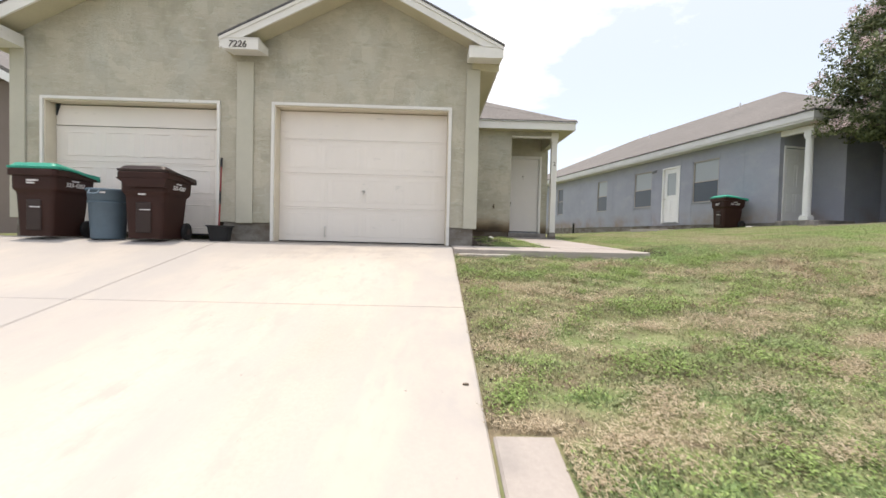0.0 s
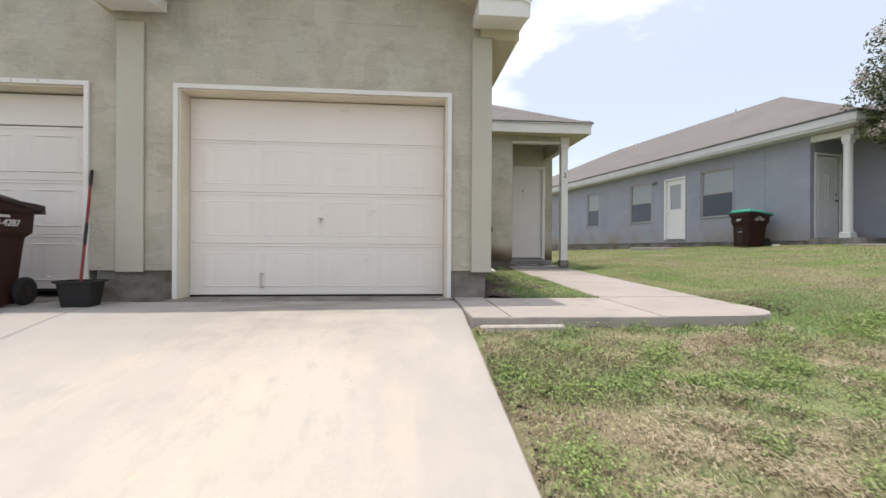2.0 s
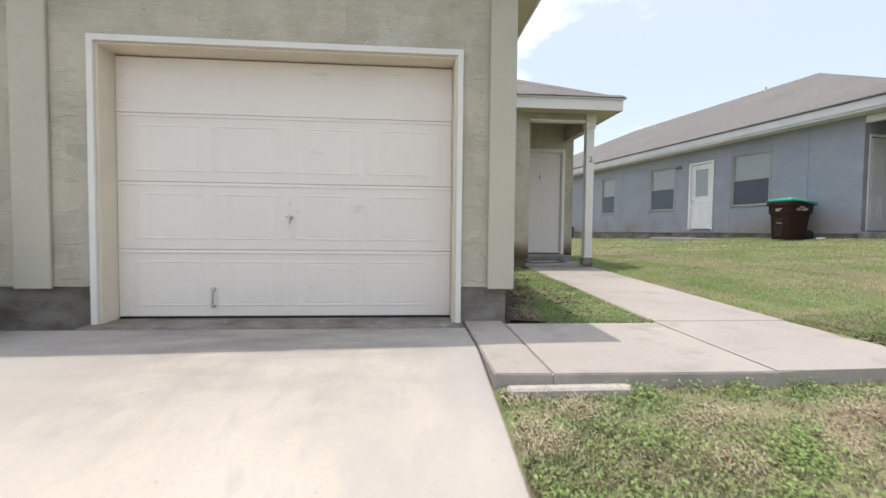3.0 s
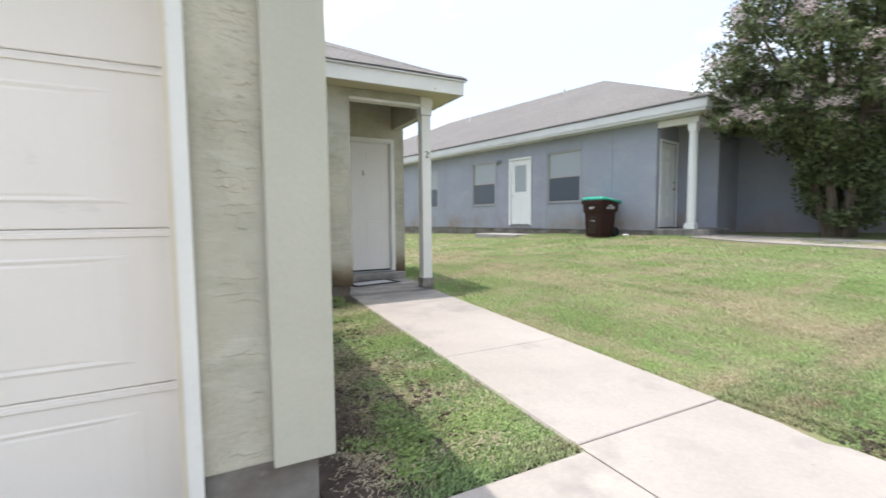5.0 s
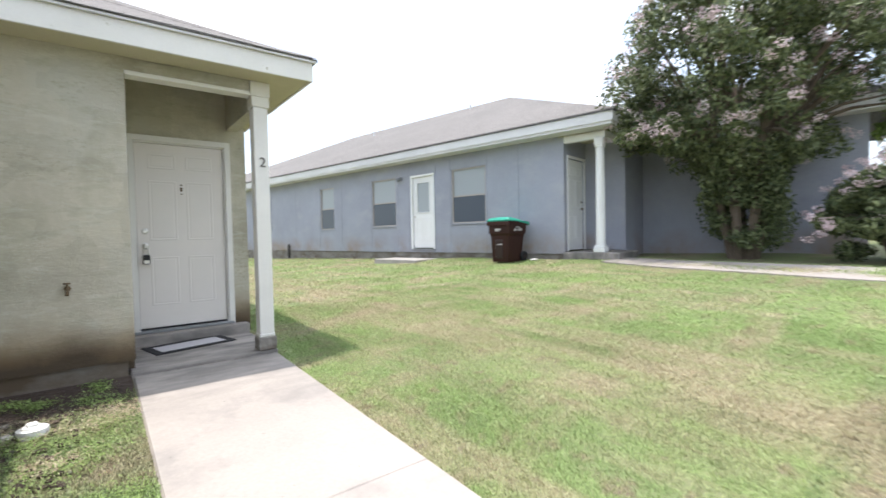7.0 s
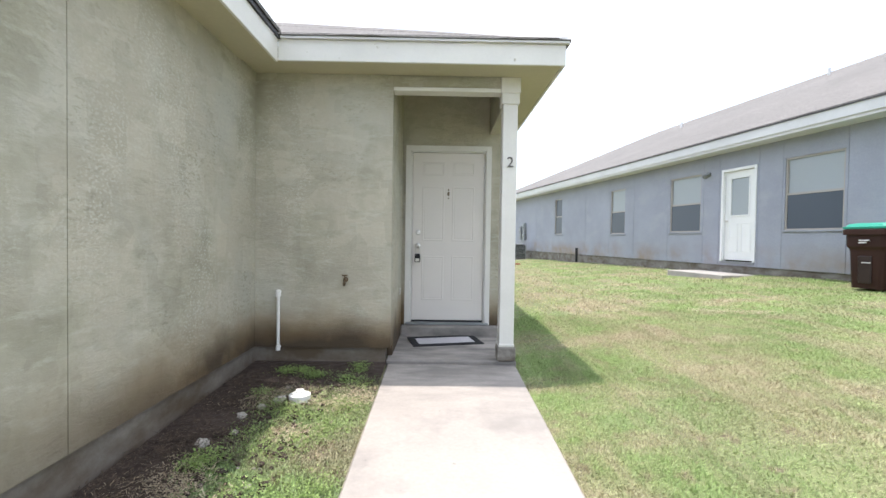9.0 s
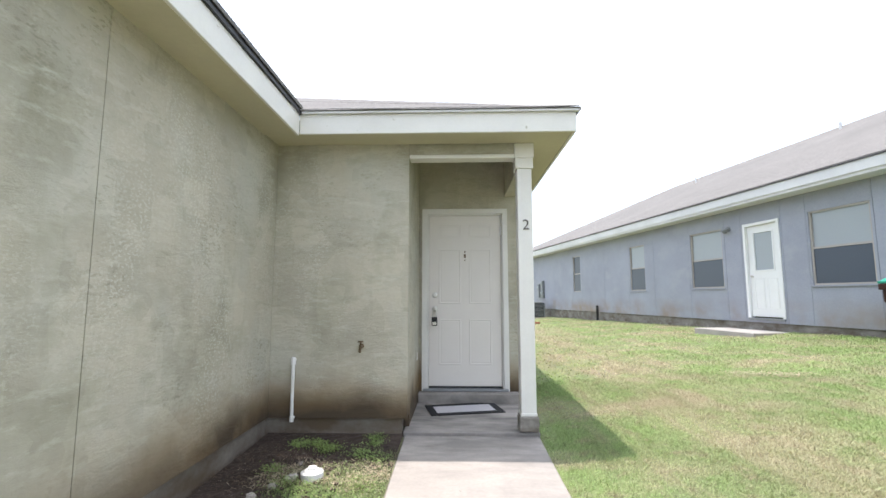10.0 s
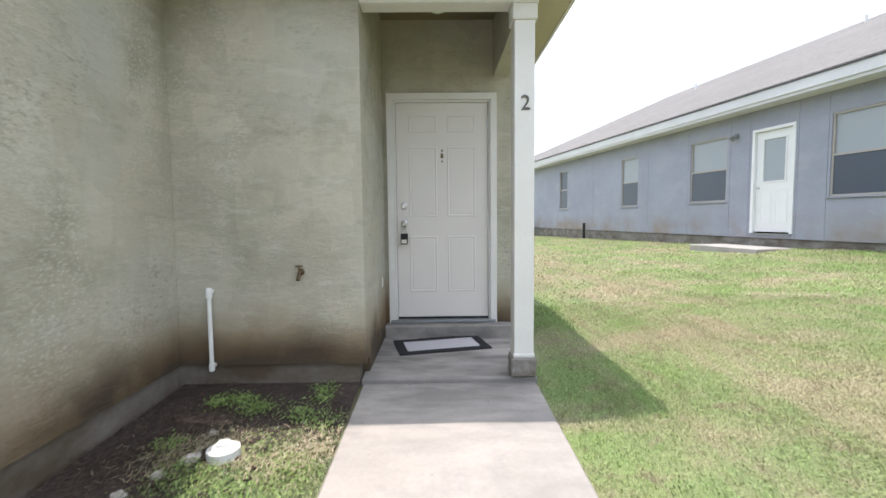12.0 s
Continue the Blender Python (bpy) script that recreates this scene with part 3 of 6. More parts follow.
def build_ground():
    near_x = np.concatenate([np.arange(-12, -0.31, 0.3), [-0.15, -0.02, 0.06], np.arange(0.2, 4.0, 0.15), np.arange(4.1, 26.01, 0.3)])
    near_y = np.concatenate([np.arange(-12, -6.7, 0.3), np.arange(-6.6, 6.0, 0.15), np.arange(6.1, 30.01, 0.3)])
    far = np.array([1.5, 4, 9, 18, 35, 70, 140, 300, 700, 1500.0])
    xs = np.concatenate([-12 - far[::-1], near_x, 26.2 + far])
    ys = np.concatenate([-12 - far[::-1], near_y, 30.2 + far])
    gx, gy = np.meshgrid(xs, ys)
    gz = ground_height(gx, gy) - 0.004
    under_drive = (gx < 0.0) & (gx > -6.95) & (gy < 0.3) & (gy > -10.7)
    under_walk = ((gx > -0.05) & (gx < 2.72) & (gy > -1.17) & (gy < -0.12)) | ((gx > 1.74) & (gx < 2.72) & (gy > -1.17) & (gy < 5.0))
    under_street = (gy < -10.3) & (gy > -19.1)
    gz = np.where(under_drive | under_walk, gz - 0.10, gz - 0.004)
    gz = np.where(under_street, np.minimum(gz, -1.5), gz)
    nx, ny = len(xs), len(ys)
    verts = np.stack([gx.ravel(), gy.ravel(), gz.ravel()], 1).tolist()
    faces = [(j * nx + i, j * nx + i + 1, (j + 1) * nx + i + 1, (j + 1) * nx + i) for j in range(ny - 1) for i in range(nx - 1)]
    ob = raw("ground", verts, faces, LAWN)
    for p in ob.data.polygons:
        p.use_smooth = True
    return tagged(ob, "patchy green and straw-coloured lawn sloping to the street", "ground", kind="structure")


def slab_strip(name, x0, x1, y0, y1, height, thick, mat, parent):
    """A poured slab whose top follows a height along y, with softly rounded edges."""
    ys = np.linspace(y0, y1, max(2, int((y1 - y0) / 0.16) + 1))
    sections = []
    for y in ys:
        z = float(height(y))
        sections.append([(x0, y, z - thick), (x1, y, z - thick), (x1, y, z - 0.012), (x1 - 0.012, y, z), (x0 + 0.012, y, z), (x0, y, z - 0.012)])
    bm = loft(bmesh.new(), sections)
    bmesh.ops.bevel(bm, geom=[e for e in bm.edges if len({round(v.co.y, 4) for v in e.verts}) == 1 and min(abs(e.verts[0].co.y - y0), abs(e.verts[0].co.y - y1)) < 1e-4 and min(v.co.z - float(height(v.co.y)) for v in e.verts) > -1e-3], offset=0.006, segments=1, affect="EDGES")
    return part(name, bm, mat, parent)


ground = build_ground()
driveway = tagged(empty("driveway"), "pale sun-bleached concrete driveway with sawn joints", "driveway", kind="structure")
JOINT = 0.012
for x0, x1 in ((-7.0, -3.3 - JOINT / 2), (-3.3 + JOINT / 2, 0.03)):
    for y0, y1 in ((-9.4, -6.45 - JOINT / 2), (-6.45 + JOINT / 2, -3.29 - JOINT / 2), (-3.29 + JOINT / 2, -0.16)):
        slab_strip("concrete_slab", x0, x1, y0, y1, drive_height, 0.12, CONCRETE, driveway)
part("joint_filler", boxes((-6.98, -3.33, -0.62, 0.0, -3.25, -0.468), (-3.32, -3.2, -0.60, -3.28, -0.3, -0.62)), SOIL, driveway)
edge_pad = tagged(slab_strip("edging_pad", 0.045, 0.335, -6.6, -5.08, lambda y: drive_height(y) + 0.012, 0.10, WALK, None), "short concrete pad beside the driveway edge", "paving", kind="structure")

front_walk = tagged(empty("front_walk"), "grey concrete walk with tooled joints leading to the porch", "walkway", kind="structure")


def walk_height(y):
    return 0.022 + 0.034 * np.clip(y, 0, 4.0)


def walk_corner():
    """The turn of the walk, with its rounded outer corner."""
    loop = [(1.6265, -1.30), (2.0, -1.29)]
    for k in range(9):
        a = -math.pi / 2 + k * math.pi / 2 / 8
        loop.append((2.36 + 0.45 * math.cos(a), -0.82 + 0.46 * math.sin(a)))
    loop += [(2.81, -0.036), (1.6265, -0.036)]
    return loop


def plate(name, loop, z0, z1, mat, parent, slope=0.0):
    bm = prism(bmesh.new(), loop, z0, z1)
    bmesh.ops.bevel(bm, geom=[e for e in bm.edges if all(v.co.z > z1 - 1e-4 for v in e.verts)], offset=0.007, segments=2, affect="EDGES")
    for v in bm.verts:
        v.co.z += slope * min(0.0, v.co.y + 0.1)
    return part(name, bm, mat, parent)


plate("concrete_slab", [(0.036, -1.27), (0.3495, -1.29), (0.3495, 0.033), (0.036, 0.033)], -0.10, 0.016, WALK, front_walk, 0.018)
plate("concrete_slab", [(0.3525, -1.29), (1.6235, -1.31), (1.6235, -0.09), (0.3525, -0.09)], -0.10, 0.016, WALK, front_walk, 0.018)
plate("concrete_slab", walk_corner(), -0.10, 0.016, WALK, front_walk, 0.018)
slab_strip("concrete_slab", 1.625, 2.81, -0.0335, 1.3885, walk_height, 0.12, WALK, front_walk)
slab_strip("concrete_slab", 1.625, 2.81, 1.3915, 3.947, walk_height, 0.14, WALK, front_walk)
porch_slab = tagged(part("porch_slab", boxes((1.61, 3.95, -0.05, 2.82, 5.3, 0.19, None, 0.012)), WALK), "worn concrete porch step before the front door", "porch", kind="structure")
door_step = tagged(part("door_step", boxes((1.652, 4.985, 0.15, 2.825, 5.118, 0.299, None, 0.012)), WALK), "low concrete sill step under the front door", "step", kind="structure")
garage_lip = tagged(part("garage_threshold", boxes((-2.86, -0.155, -0.1, 0.02, 0.5, 0.012, None, 0.01), (-6.45, -0.155, -0.1, -3.58, 0.5, 0.012, None, 0.01)), FOUNDATION), "grey concrete threshold under the garage doors", "threshold", kind="structure")
street = tagged(part("road", boxes((-400, -19, -1.6, 400, -10.6, -1.43)), ASPHALT), "dark asphalt residential street", "road", kind="structure")
kerb = tagged(part("kerb", boxes((-300, -10.6, -1.6, -7.0, -10.42, -1.29, None, 0.02), (0.05, -10.6, -1.6, 12.5, -10.42, -1.29, None, 0.02), (22.5, -10.6, -1.6, 300, -10.42, -1.29, None, 0.02)), CONCRETE), "concrete kerb along the street", "kerb", kind="structure")
drive_apron = tagged(part("driveway_apron", boxes((-7.0, -10.6, -1.55, 0.03, -9.41, -1.375)), CONCRETE), "concrete driveway apron at the street", "driveway", kind="structure")

# ---- the duplex ----
house = tagged(empty("duplex_house"), "olive stucco duplex with cream trim and two garages", "house")
FRONT = Matrix.Identity(4)                                    # u = x, face to -y
SIDE = pose(0.405, 0, 0, 0, 0, 90)                             # u = y, face to +x
ENTRY = pose(0, 3.94, 0)
BACK = pose(0, 5.12, 0)
G_R, G_L = (-2.785, -0.045, 0.0, 2.15), (-6.345, -3.675, 0.0, 2.14)

part("wall", sheet(FRONT, -6.82, 0.405, 0.30, 2.90, 0.18, (G_R, G_L)), STUCCO, house)


def gable_wall(x0, x1, apex_x, z0, apex_z, y0, y1, left=0.0, right=0.0):
    bm = bmesh.new()
    pts = [(x0, z0), (x1, z0)] + ([(x1, z0 + right)] if right else []) + [(apex_x, apex_z)] + ([(x0, z0 + left)] if left else [])
    front = [bm.verts.new((x, y0, z)) for x, z in pts]
    rear = [bm.verts.new((x, y1, z)) for x, z in pts]
    bm.faces.new(front)
    bm.faces.new(rear[::-1])
    k = len(pts)
    for i in range(k):
        bm.faces.new((front[i], rear[i], rear[(i + 1) % k], front[(i + 1) % k]))
    bmesh.ops.recalc_face_normals(bm, faces=bm.faces)
    return bm


part("gable_wall", gable_wall(-6.82, 0.405, -3.19, 2.90, 4.915, 0.001, 0.18, 0.20, 0.20), STUCCO, house)
part("gable_wall", gable_wall(-3.36, 0.405, -1.36, 2.90, 3.985, -0.004, 0.17, 0.10, 0.20), STUCCO, house)
part("wall", sheet(SIDE, 0.181, 1.878, 0.30, 2.86, 0.16), STUCCO, house)
part("wall", sheet(SIDE, 1.884, 3.94, 0.30, 2.86, 0.16), STUCCO, house)
part("seam_backing", boxes((0.27, 1.86, 0.3, 0.399, 1.90, 2.86)), PILASTER, house)
part("wall", sheet(ENTRY, 0.406, 1.65, 0.30, 2.86, 0.16), STUCCO, house)
part("wall", sheet(pose(1.65, 0, 0, 0, 0, 90), 3.94 + 0.16, 5.12, 0.19, 3.08, 0.16), STUCCO, house)
D_IN = (1.745, 2.635, 0.31, 2.355)
part("wall", sheet(BACK, 1.49, 2.865, 0.19, 3.08, 0.16, (D_IN,)), STUCCO, house)
part("wall", sheet(pose(2.865, 0, 0, 0, 0, 90), 5.12 + 0.16, 14.0, 0.30, 2.86, 0.16), STUCCO, house)
part("wall", boxes((-6.82, 0.18, 0.3, -6.66, 14, 2.98)), STUCCO, house)
part("wall", boxes((-6.82, 14.0, 0.3, 2.83, 14.16, 2.86)), STUCCO, house)
part("wall", boxes((0.26, 3.972, 0.30, 0.50, 4.11, 2.85)), STUCCO, house)
part("porch_header", boxes((1.65, 3.965, 2.70, 2.65, 4.10, 3.08)), STUCCO, house)
part("header_trim", boxes((1.652, 3.95, 2.665, 2.66, 4.09, 2.70, None, 0.004)), TRIM, house)
part("side_header", boxes((2.665, 4.11, 2.56, 2.79, 5.12, 3.08)), STUCCO, house)
part("porch_ceiling", boxes((1.65, 4.10, 3.06, 2.665, 5.12, 3.085)), CEILING, house, "porch ceiling board, browned to deepen the recess shade")
for piece in ((-3.58, 0.035, -0.2, -2.833, 0.16, 0.30), (0.003, 0.035, -0.2, 0.38, 0.16, 0.30), (-6.79, 0.035, -0.2, -6.45, 0.16, 0.30), (2.70, 5.3, -0.2, 2.80, 14, 0.30), (-6.79, 0.16, -0.3, -6.68, 14, 0.30)):
    part("foundation", boxes(piece), FOUNDATION, house, "grey concrete foundation edge")
for piece in ((0.25, 0.16, -0.2, 0.38, 3.965, 0.30), (0.38, 3.965, -0.2, 1.60, 4.1, 0.30)):
    part("foundation", boxes(piece), MUDDY, house, "mud-stained concrete foundation edge")
for x0, x1 in ((0.217, 0.432), (-3.37, -3.11), (-6.842, -6.61)):
    part("pilaster", boxes((x0, -0.036, 0.285, x1, -0.0045, 2.80 if x0 > -6 else 3.0, None, 0.005)), PILASTER, house, "plain painted corner board")
part("corner_board", boxes((0.4055, -0.0042, 0.285, 0.4318, 0.10, 2.80)), PILASTER, house)


def skim_ridges(seed, x0, x1, face, count):
    """Lips of plaster left where strokes of the trowel ended."""
    random.seed(seed)
    bm = bmesh.new()
    for _ in range(count):
        z, w = random.uniform(0.34, 2.72), random.uniform(0.25, 0.95) * (x1 - x0)
        a = random.uniform(x0, x1 - w)
        tall, proud, tilt = random.uniform(0.03, 0.11), random.uniform(0.002, 0.0055), random.uniform(-0.14, 0.14)
        rows = []
        for i in range(9):
            x = a + w * i / 8
            end = min(1.0, 2.2 * min(i, 8 - i) / 8 + 0.05)
            low = z + tilt * (x - a) + random.uniform(-0.006, 0.006)
            rows.append([bm.verts.new(c) for c in ((x, face - 0.0004, low + tall * end + random.uniform(0, 0.008)), (x, face - 0.0006 - proud * end, low + 0.003), (x, face - 0.0002, low - 0.002))])
        for p, q in zip(rows, rows[1:]):
            for j in (0, 1):
                bm.faces.new((p[j], p[j + 1], q[j + 1], q[j]))
    return bm


tagged(part("skim_coat", skim_ridges(5, 0.052, 0.214, 0.0, 48), STUCCO, house, "rough trowelled stucco ridges"), kind="stuff")
tagged(part("skim_coat", skim_ridges(6, -3.105, -2.882, 0.0, 46), STUCCO, house, "rough trowelled stucco ridges"), kind="stuff")


def garage_opening(x0, x1, z1):
    """Casing on the wall face and the deep painted jambs."""
    o = 0.045
    part("garage_trim", frame_boxes(x0 - o, x1 + o, 0.0, z1 + o, o, -0.03, -0.002, sill=False), TRIM, house, "cream painted garage door casing")
    for b in ((x0, 0.0, 0.012, x0 + 0.018, 0.30, z1 - 0.018), (x1 - 0.018, 0.0, 0.012, x1, 0.30, z1 - 0.018), (x0, 0.0, z1 - 0.018, x1, 0.30, z1)):
        part("garage_jamb", boxes(b), JAMB, house, "yellowed cream garage jamb")


def garage_door(x0, x1, z0, z1, y, h=0.55, gap=0.0012, rise=0.003, soft=5.5):
    """A sectional door of four pressed panels on rollers."""
    door = empty("garage_door")
    door.parent = house
    for k in range(4):
        a = z0 + k * h
        top = min(a + h, z1)
        bm = boxes((x0, y, a + (gap if k == 3 else 0.0012), x1, y + 0.045, top - 0.0012, None, 0.004))
        if k < 3:
            part("rail", boxes((x0, y - 0.006, a + h - 0.03, x1, y - 0.0005, a + h - 0.012, None, 0.0025)), GARAGE, door)
        w = (x1 - x0 - 0.30) / 4
        for i in range(4 if k < 3 else 0):
            c = x0 + 0.12 + i * (w + 0.02)
            part("panel", embossed(bmesh.new(), c, c + w, a + 0.085, a + h - 0.09, y - 0.001, rise, 0.030, None, soft), GARAGE, door)
        part("section", bm, GARAGE, door)
    part("bottom_seal", boxes((x0, y + 0.005, z0 - 0.022, x1, y + 0.04, z0)), BLACK, door)
    return door


garage_opening(G_R[0], G_R[1], G_R[3])
garage_opening(G_L[0], G_L[1], G_L[3])
right_door = garage_door(-2.765, -0.065, 0.03, 2.122, 0.20)
left_door = garage_door(-6.32, -3.695, 0.10, 2.105, 0.20, 0.558, 0.012, 0.009, 7.5)
# solid black plate on the door face, painting the darkness of an open corner
part("black_corner_plate", prism(bmesh.new(), [(-6.32, 2.118), (-6.25, 2.118), (-6.305, 1.93), (-6.32, 1.93)], -0.1985, -0.19, pose(0, 0, 0, 90)), BLACK, left_door, "black plate drawn for the dark gap where the top panel has sagged")
# added black boards that stand in for the shadow line under the garage heads
part("garage_head_shadow_board", boxes((-6.33, 0.26, 2.0, -3.69, 0.29, 2.125), (-2.77, 0.26, 2.0, -0.06, 0.29, 2.125)), BLACK, house)
lock = bmesh.new()
lathe(lock, [(0.022, 0), (0.022, 0.012), (0.014, 0.018), (0.014, 0.03)], 14, pose(-1.405, 0.20, 0.86, 90))
box(lock, -1.412, 0.155, 0.80, -1.398, 0.17, 0.868, None, 0.004)
box(lock, -1.440, 0.158, 0.855, -1.37, 0.17, 0.866, None, 0.004)
part("lock_handle", lock, CHROME, right_door, "small metal T handle lock")
part("keyhole", lathe(bmesh.new(), [(0.012, 0), (0.012, 0.006), (0.006, 0.008)], 12, pose(-1.405, 0.20, 0.97, 90)), CHROME, right_door)
grip = bmesh.new()
tube(grip, (-2.02, 0.165, 0.13), (-2.02, 0.165, 0.25), 0.007)
box(grip, -2.035, 0.165, 0.245, -2.005, 0.20, 0.27, None, 0.004)
box(grip, -2.035, 0.165, 0.105, -2.005, 0.20, 0.13, None, 0.004)
part("pull_handle", grip, CHROME, right_door, "bare metal lift handle")


def roof_plane(name, corners, thick, mat, parent):
    """A roof face of some thickness from its corners, in order."""
    bm = bmesh.new()
    top = [bm.verts.new(c) for c in corners]
    low = [bm.verts.new((x, y, z - thick)) for x, y, z in corners]
    bm.faces.new(top)
    bm.faces.new(low[::-1])
    for i in range(len(top)):
        bm.faces.new((top[i], low[i], low[(i + 1) % len(top)], top[(i + 1) % len(top)]))
    bmesh.ops.recalc_face_normals(bm, faces=bm.faces)
    return part(name, bm, mat, parent)


EAVE_X, EAVE_Z, OVER, SLOPE = 0.715, 3.0, -0.44, 0.5
RET_R, RET_L = 0.215, -2.885
small_apex = (-1.36, EAVE_Z + 0.03 + (0.745 + 1.36) * SLOPE)
big_apex = (-3.19, 3.10 + (7.12 - 3.19) * SLOPE)


def rake(x0, z0, x1, z1, deep, y0, y1):
    """A fascia board along the slope of a gable, from its foot to the apex."""
    bm = bmesh.new()
    pts = [(x0, z0), (x1, z1), (x1, z1 - deep), (x0, z0 - deep)]
    a = [bm.verts.new((x, y0, z)) for x, z in pts]
    b = [bm.verts.new((x, y1, z)) for x, z in pts]
    bm.faces.new(a)
    bm.faces.new(b[::-1])
    for i in range(4):
        bm.faces.new((a[i], b[i], b[(i + 1) % 4], a[(i + 1) % 4]))
    bmesh.ops.recalc_face_normals(bm, faces=bm.faces)
    return bm


# small gable over the right garage
roof_plane("roof", [(0.745, OVER - 0.02, EAVE_Z + 0.03), (0.745, 3.60, EAVE_Z + 0.03), (-1.36, 3.60, small_apex[1]), (-1.36, OVER - 0.02, small_apex[1])], 0.03, SHINGLE, house)
roof_plane("roof", [(-3.47, OVER - 0.02, EAVE_Z + 0.03), (-1.36, OVER - 0.02, small_apex[1]), (-1.36, 3.60, small_apex[1]), (-3.47, 3.60, EAVE_Z + 0.03)], 0.03, SHINGLE, house)
for foot in (0.73, -3.455):
    part("rake_board", rake(foot, EAVE_Z - 0.005, -1.36, small_apex[1] - 0.035, 0.155, OVER, OVER + 0.03), TRIM, house, "cream rake board under the gable edge")
    part("rake_moulding", rake(foot, EAVE_Z - 0.002, -1.36, small_apex[1] - 0.032, 0.05, OVER - 0.016, OVER), TRIM, house)
    part("drip_edge", rake(foot, EAVE_Z + 0.012, -1.36, small_apex[1] - 0.018, 0.014, OVER - 0.022, OVER + 0.005), FLASHING, house)
    part("gable_soffit", rake(foot, EAVE_Z - 0.10, -1.36, small_apex[1] - 0.13, 0.02, OVER + 0.03, -0.006), SOFFIT, house)


def eave_return(x0, x1, label):
    """A boxed return: plumb face, underside rising to the wall."""
    bm = loft(bmesh.new(), [[(x, OVER - 0.004, 2.825), (x, OVER - 0.004, 2.985), (x, -0.04, 2.985), (x, -0.04, 2.89)] for x in (x0, x1)])
    bmesh.ops.recalc_face_normals(bm, faces=bm.faces)
    bmesh.ops.bevel(bm, geom=list(bm.edges), offset=0.004, segments=1, affect="EDGES")
    part("eave_return", bm, TRIM, house, label)


eave_return(RET_R, 0.724, "boxed cream eave return")
part("soffit_end", boxes((0.4535, -0.052, 2.775, 0.722, -0.0395, 2.888), (0.30, -0.052, 2.80, 0.4535, -0.0395, 2.888)), SOFFIT, house)
eave_return(-3.41, RET_L, "boxed cream eave return carrying the house number")
part("return_cap", boxes((RET_R, OVER - 0.012, 2.985, 0.732, -0.04, 2.997)), TRIM, house)
part("return_cap", boxes((-3.42, OVER - 0.012, 2.985, RET_L + 0.008, -0.04, 2.997)), TRIM, house)
# side eave of the garage wing
part("fascia", boxes((0.690, -0.0395, 2.775, 0.714, 3.62, 2.965, None, 0.003)), TRIM, house)
part("drip_edge", boxes((0.716, OVER, 2.966, 0.732, 3.60, 2.996)), FLASHING, house)
part("soffit", boxes((0.4055, -0.03, 2.785, 0.690, 3.62, 2.805)), SOFFIT, house, "tan painted soffit under the side eave")
# porch roof
part("fascia", boxes((0.7145, 3.62, 2.79, 3.13, 3.645, 2.965, None, 0.003)), TRIM, house, "weathered cream porch fascia")
part("drip_edge", boxes((0.739, 3.592, 2.966, 3.155, 3.63, 2.984)), FASCIA, house)
part("fascia", boxes((3.105, 3.646, 2.79, 3.13, 14.3, 2.965, None, 0.003)), TRIM, house)
part("soffit", boxes((0.4055, 3.645, 2.80, 3.105, 3.939, 2.82), (2.831, 3.94, 2.80, 3.105, 14.2, 2.82)), SOFFIT, house)
part("soffit_filler", boxes((2.67, 3.94, 2.80, 2.83, 4.10, 2.82)), SOFFIT, house)
HIP = 0.5
roof_plane("roof", [(0.74, 3.585, 2.995), (3.165, 3.585, 2.995), (-0.8, 7.59, 2.995 + 4.005 * HIP), (-2.6, 7.59, 2.995 + 4.005 * HIP), (-2.6, 6.9, 4.3)], 0.010, SHINGLE, house)
roof_plane("roof", [(3.165, 3.585, 2.995), (3.165, 14.4, 2.995), (-0.8, 10.4, 2.995 + 4.005 * HIP), (-0.8, 7.59, 2.995 + 4.005 * HIP)], 0.022, SHINGLE, house)


def shingle_edge(x0, x1, y, z):
    """The drooping, uneven front row of tabs along the porch eave."""
    random.seed(12)
    for k in range(int((x1 - x0) / 0.305) + 1):
        a, b = x0 + k * 0.305, min(x1, x0 + (k + 1) * 0.305) - 0.004
        d = [random.uniform(-0.007, 0.006) for _ in range(2)]
        bm = loft(bmesh.new(), [[(x, y - 0.006 + e, z + e - 0.002), (x, y + 0.16, z + 0.081), (x, y + 0.16, z + 0.086), (x, y - 0.006 + e, z + e + 0.004)] for x, e in ((a, d[0]), (b, d[1]))])
        part("shingle", bm, SHINGLE, house)


shingle_edge(0.74, 3.165, 3.585, 2.998)
# big gable behind
roof_plane("roof", [(-7.15, -0.46, 3.085), (-3.19, -0.46, big_apex[1] + 0.03), (-3.19, 14.3, big_apex[1] + 0.03), (-7.15, 14.3, 3.085)], 0.03, SHINGLE, house)
roof_plane("roof", [(0.36, 0.2, 3.32), (0.36, 14.3, 3.32), (-3.19, 14.3, big_apex[1] + 0.03), (-3.19, 0.2, big_apex[1] + 0.03)], 0.03, SHINGLE, house)
roof_plane("roof", [(-1.6, -0.46, 4.30), (-1.6, 0.19, 4.30), (-3.19, 0.19, big_apex[1] + 0.03), (-3.19, -0.46, big_apex[1] + 0.03)], 0.03, SHINGLE, house)
part("rake_board", rake(-7.13, 3.08, -3.19, big_apex[1], 0.20, -0.45, -0.42), TRIM, house)
part("drip_edge", rake(-7.13, 3.098, -3.19, big_apex[1] + 0.016, 0.016, -0.466, -0.44), FLASHING, house)
part("gable_soffit", rake(-7.13, 2.96, -3.19, big_apex[1] - 0.12, 0.02, -0.42, -0.001), SOFFIT, house)
part("eave_return", boxes((-7.12, -0.452, 2.88, -6.60, -0.045, 3.07, None, 0.004)), TRIM, house)
part("fascia", boxes((-7.12, -0.03, 2.90, -7.095, 14.3, 3.07)), TRIM, house)
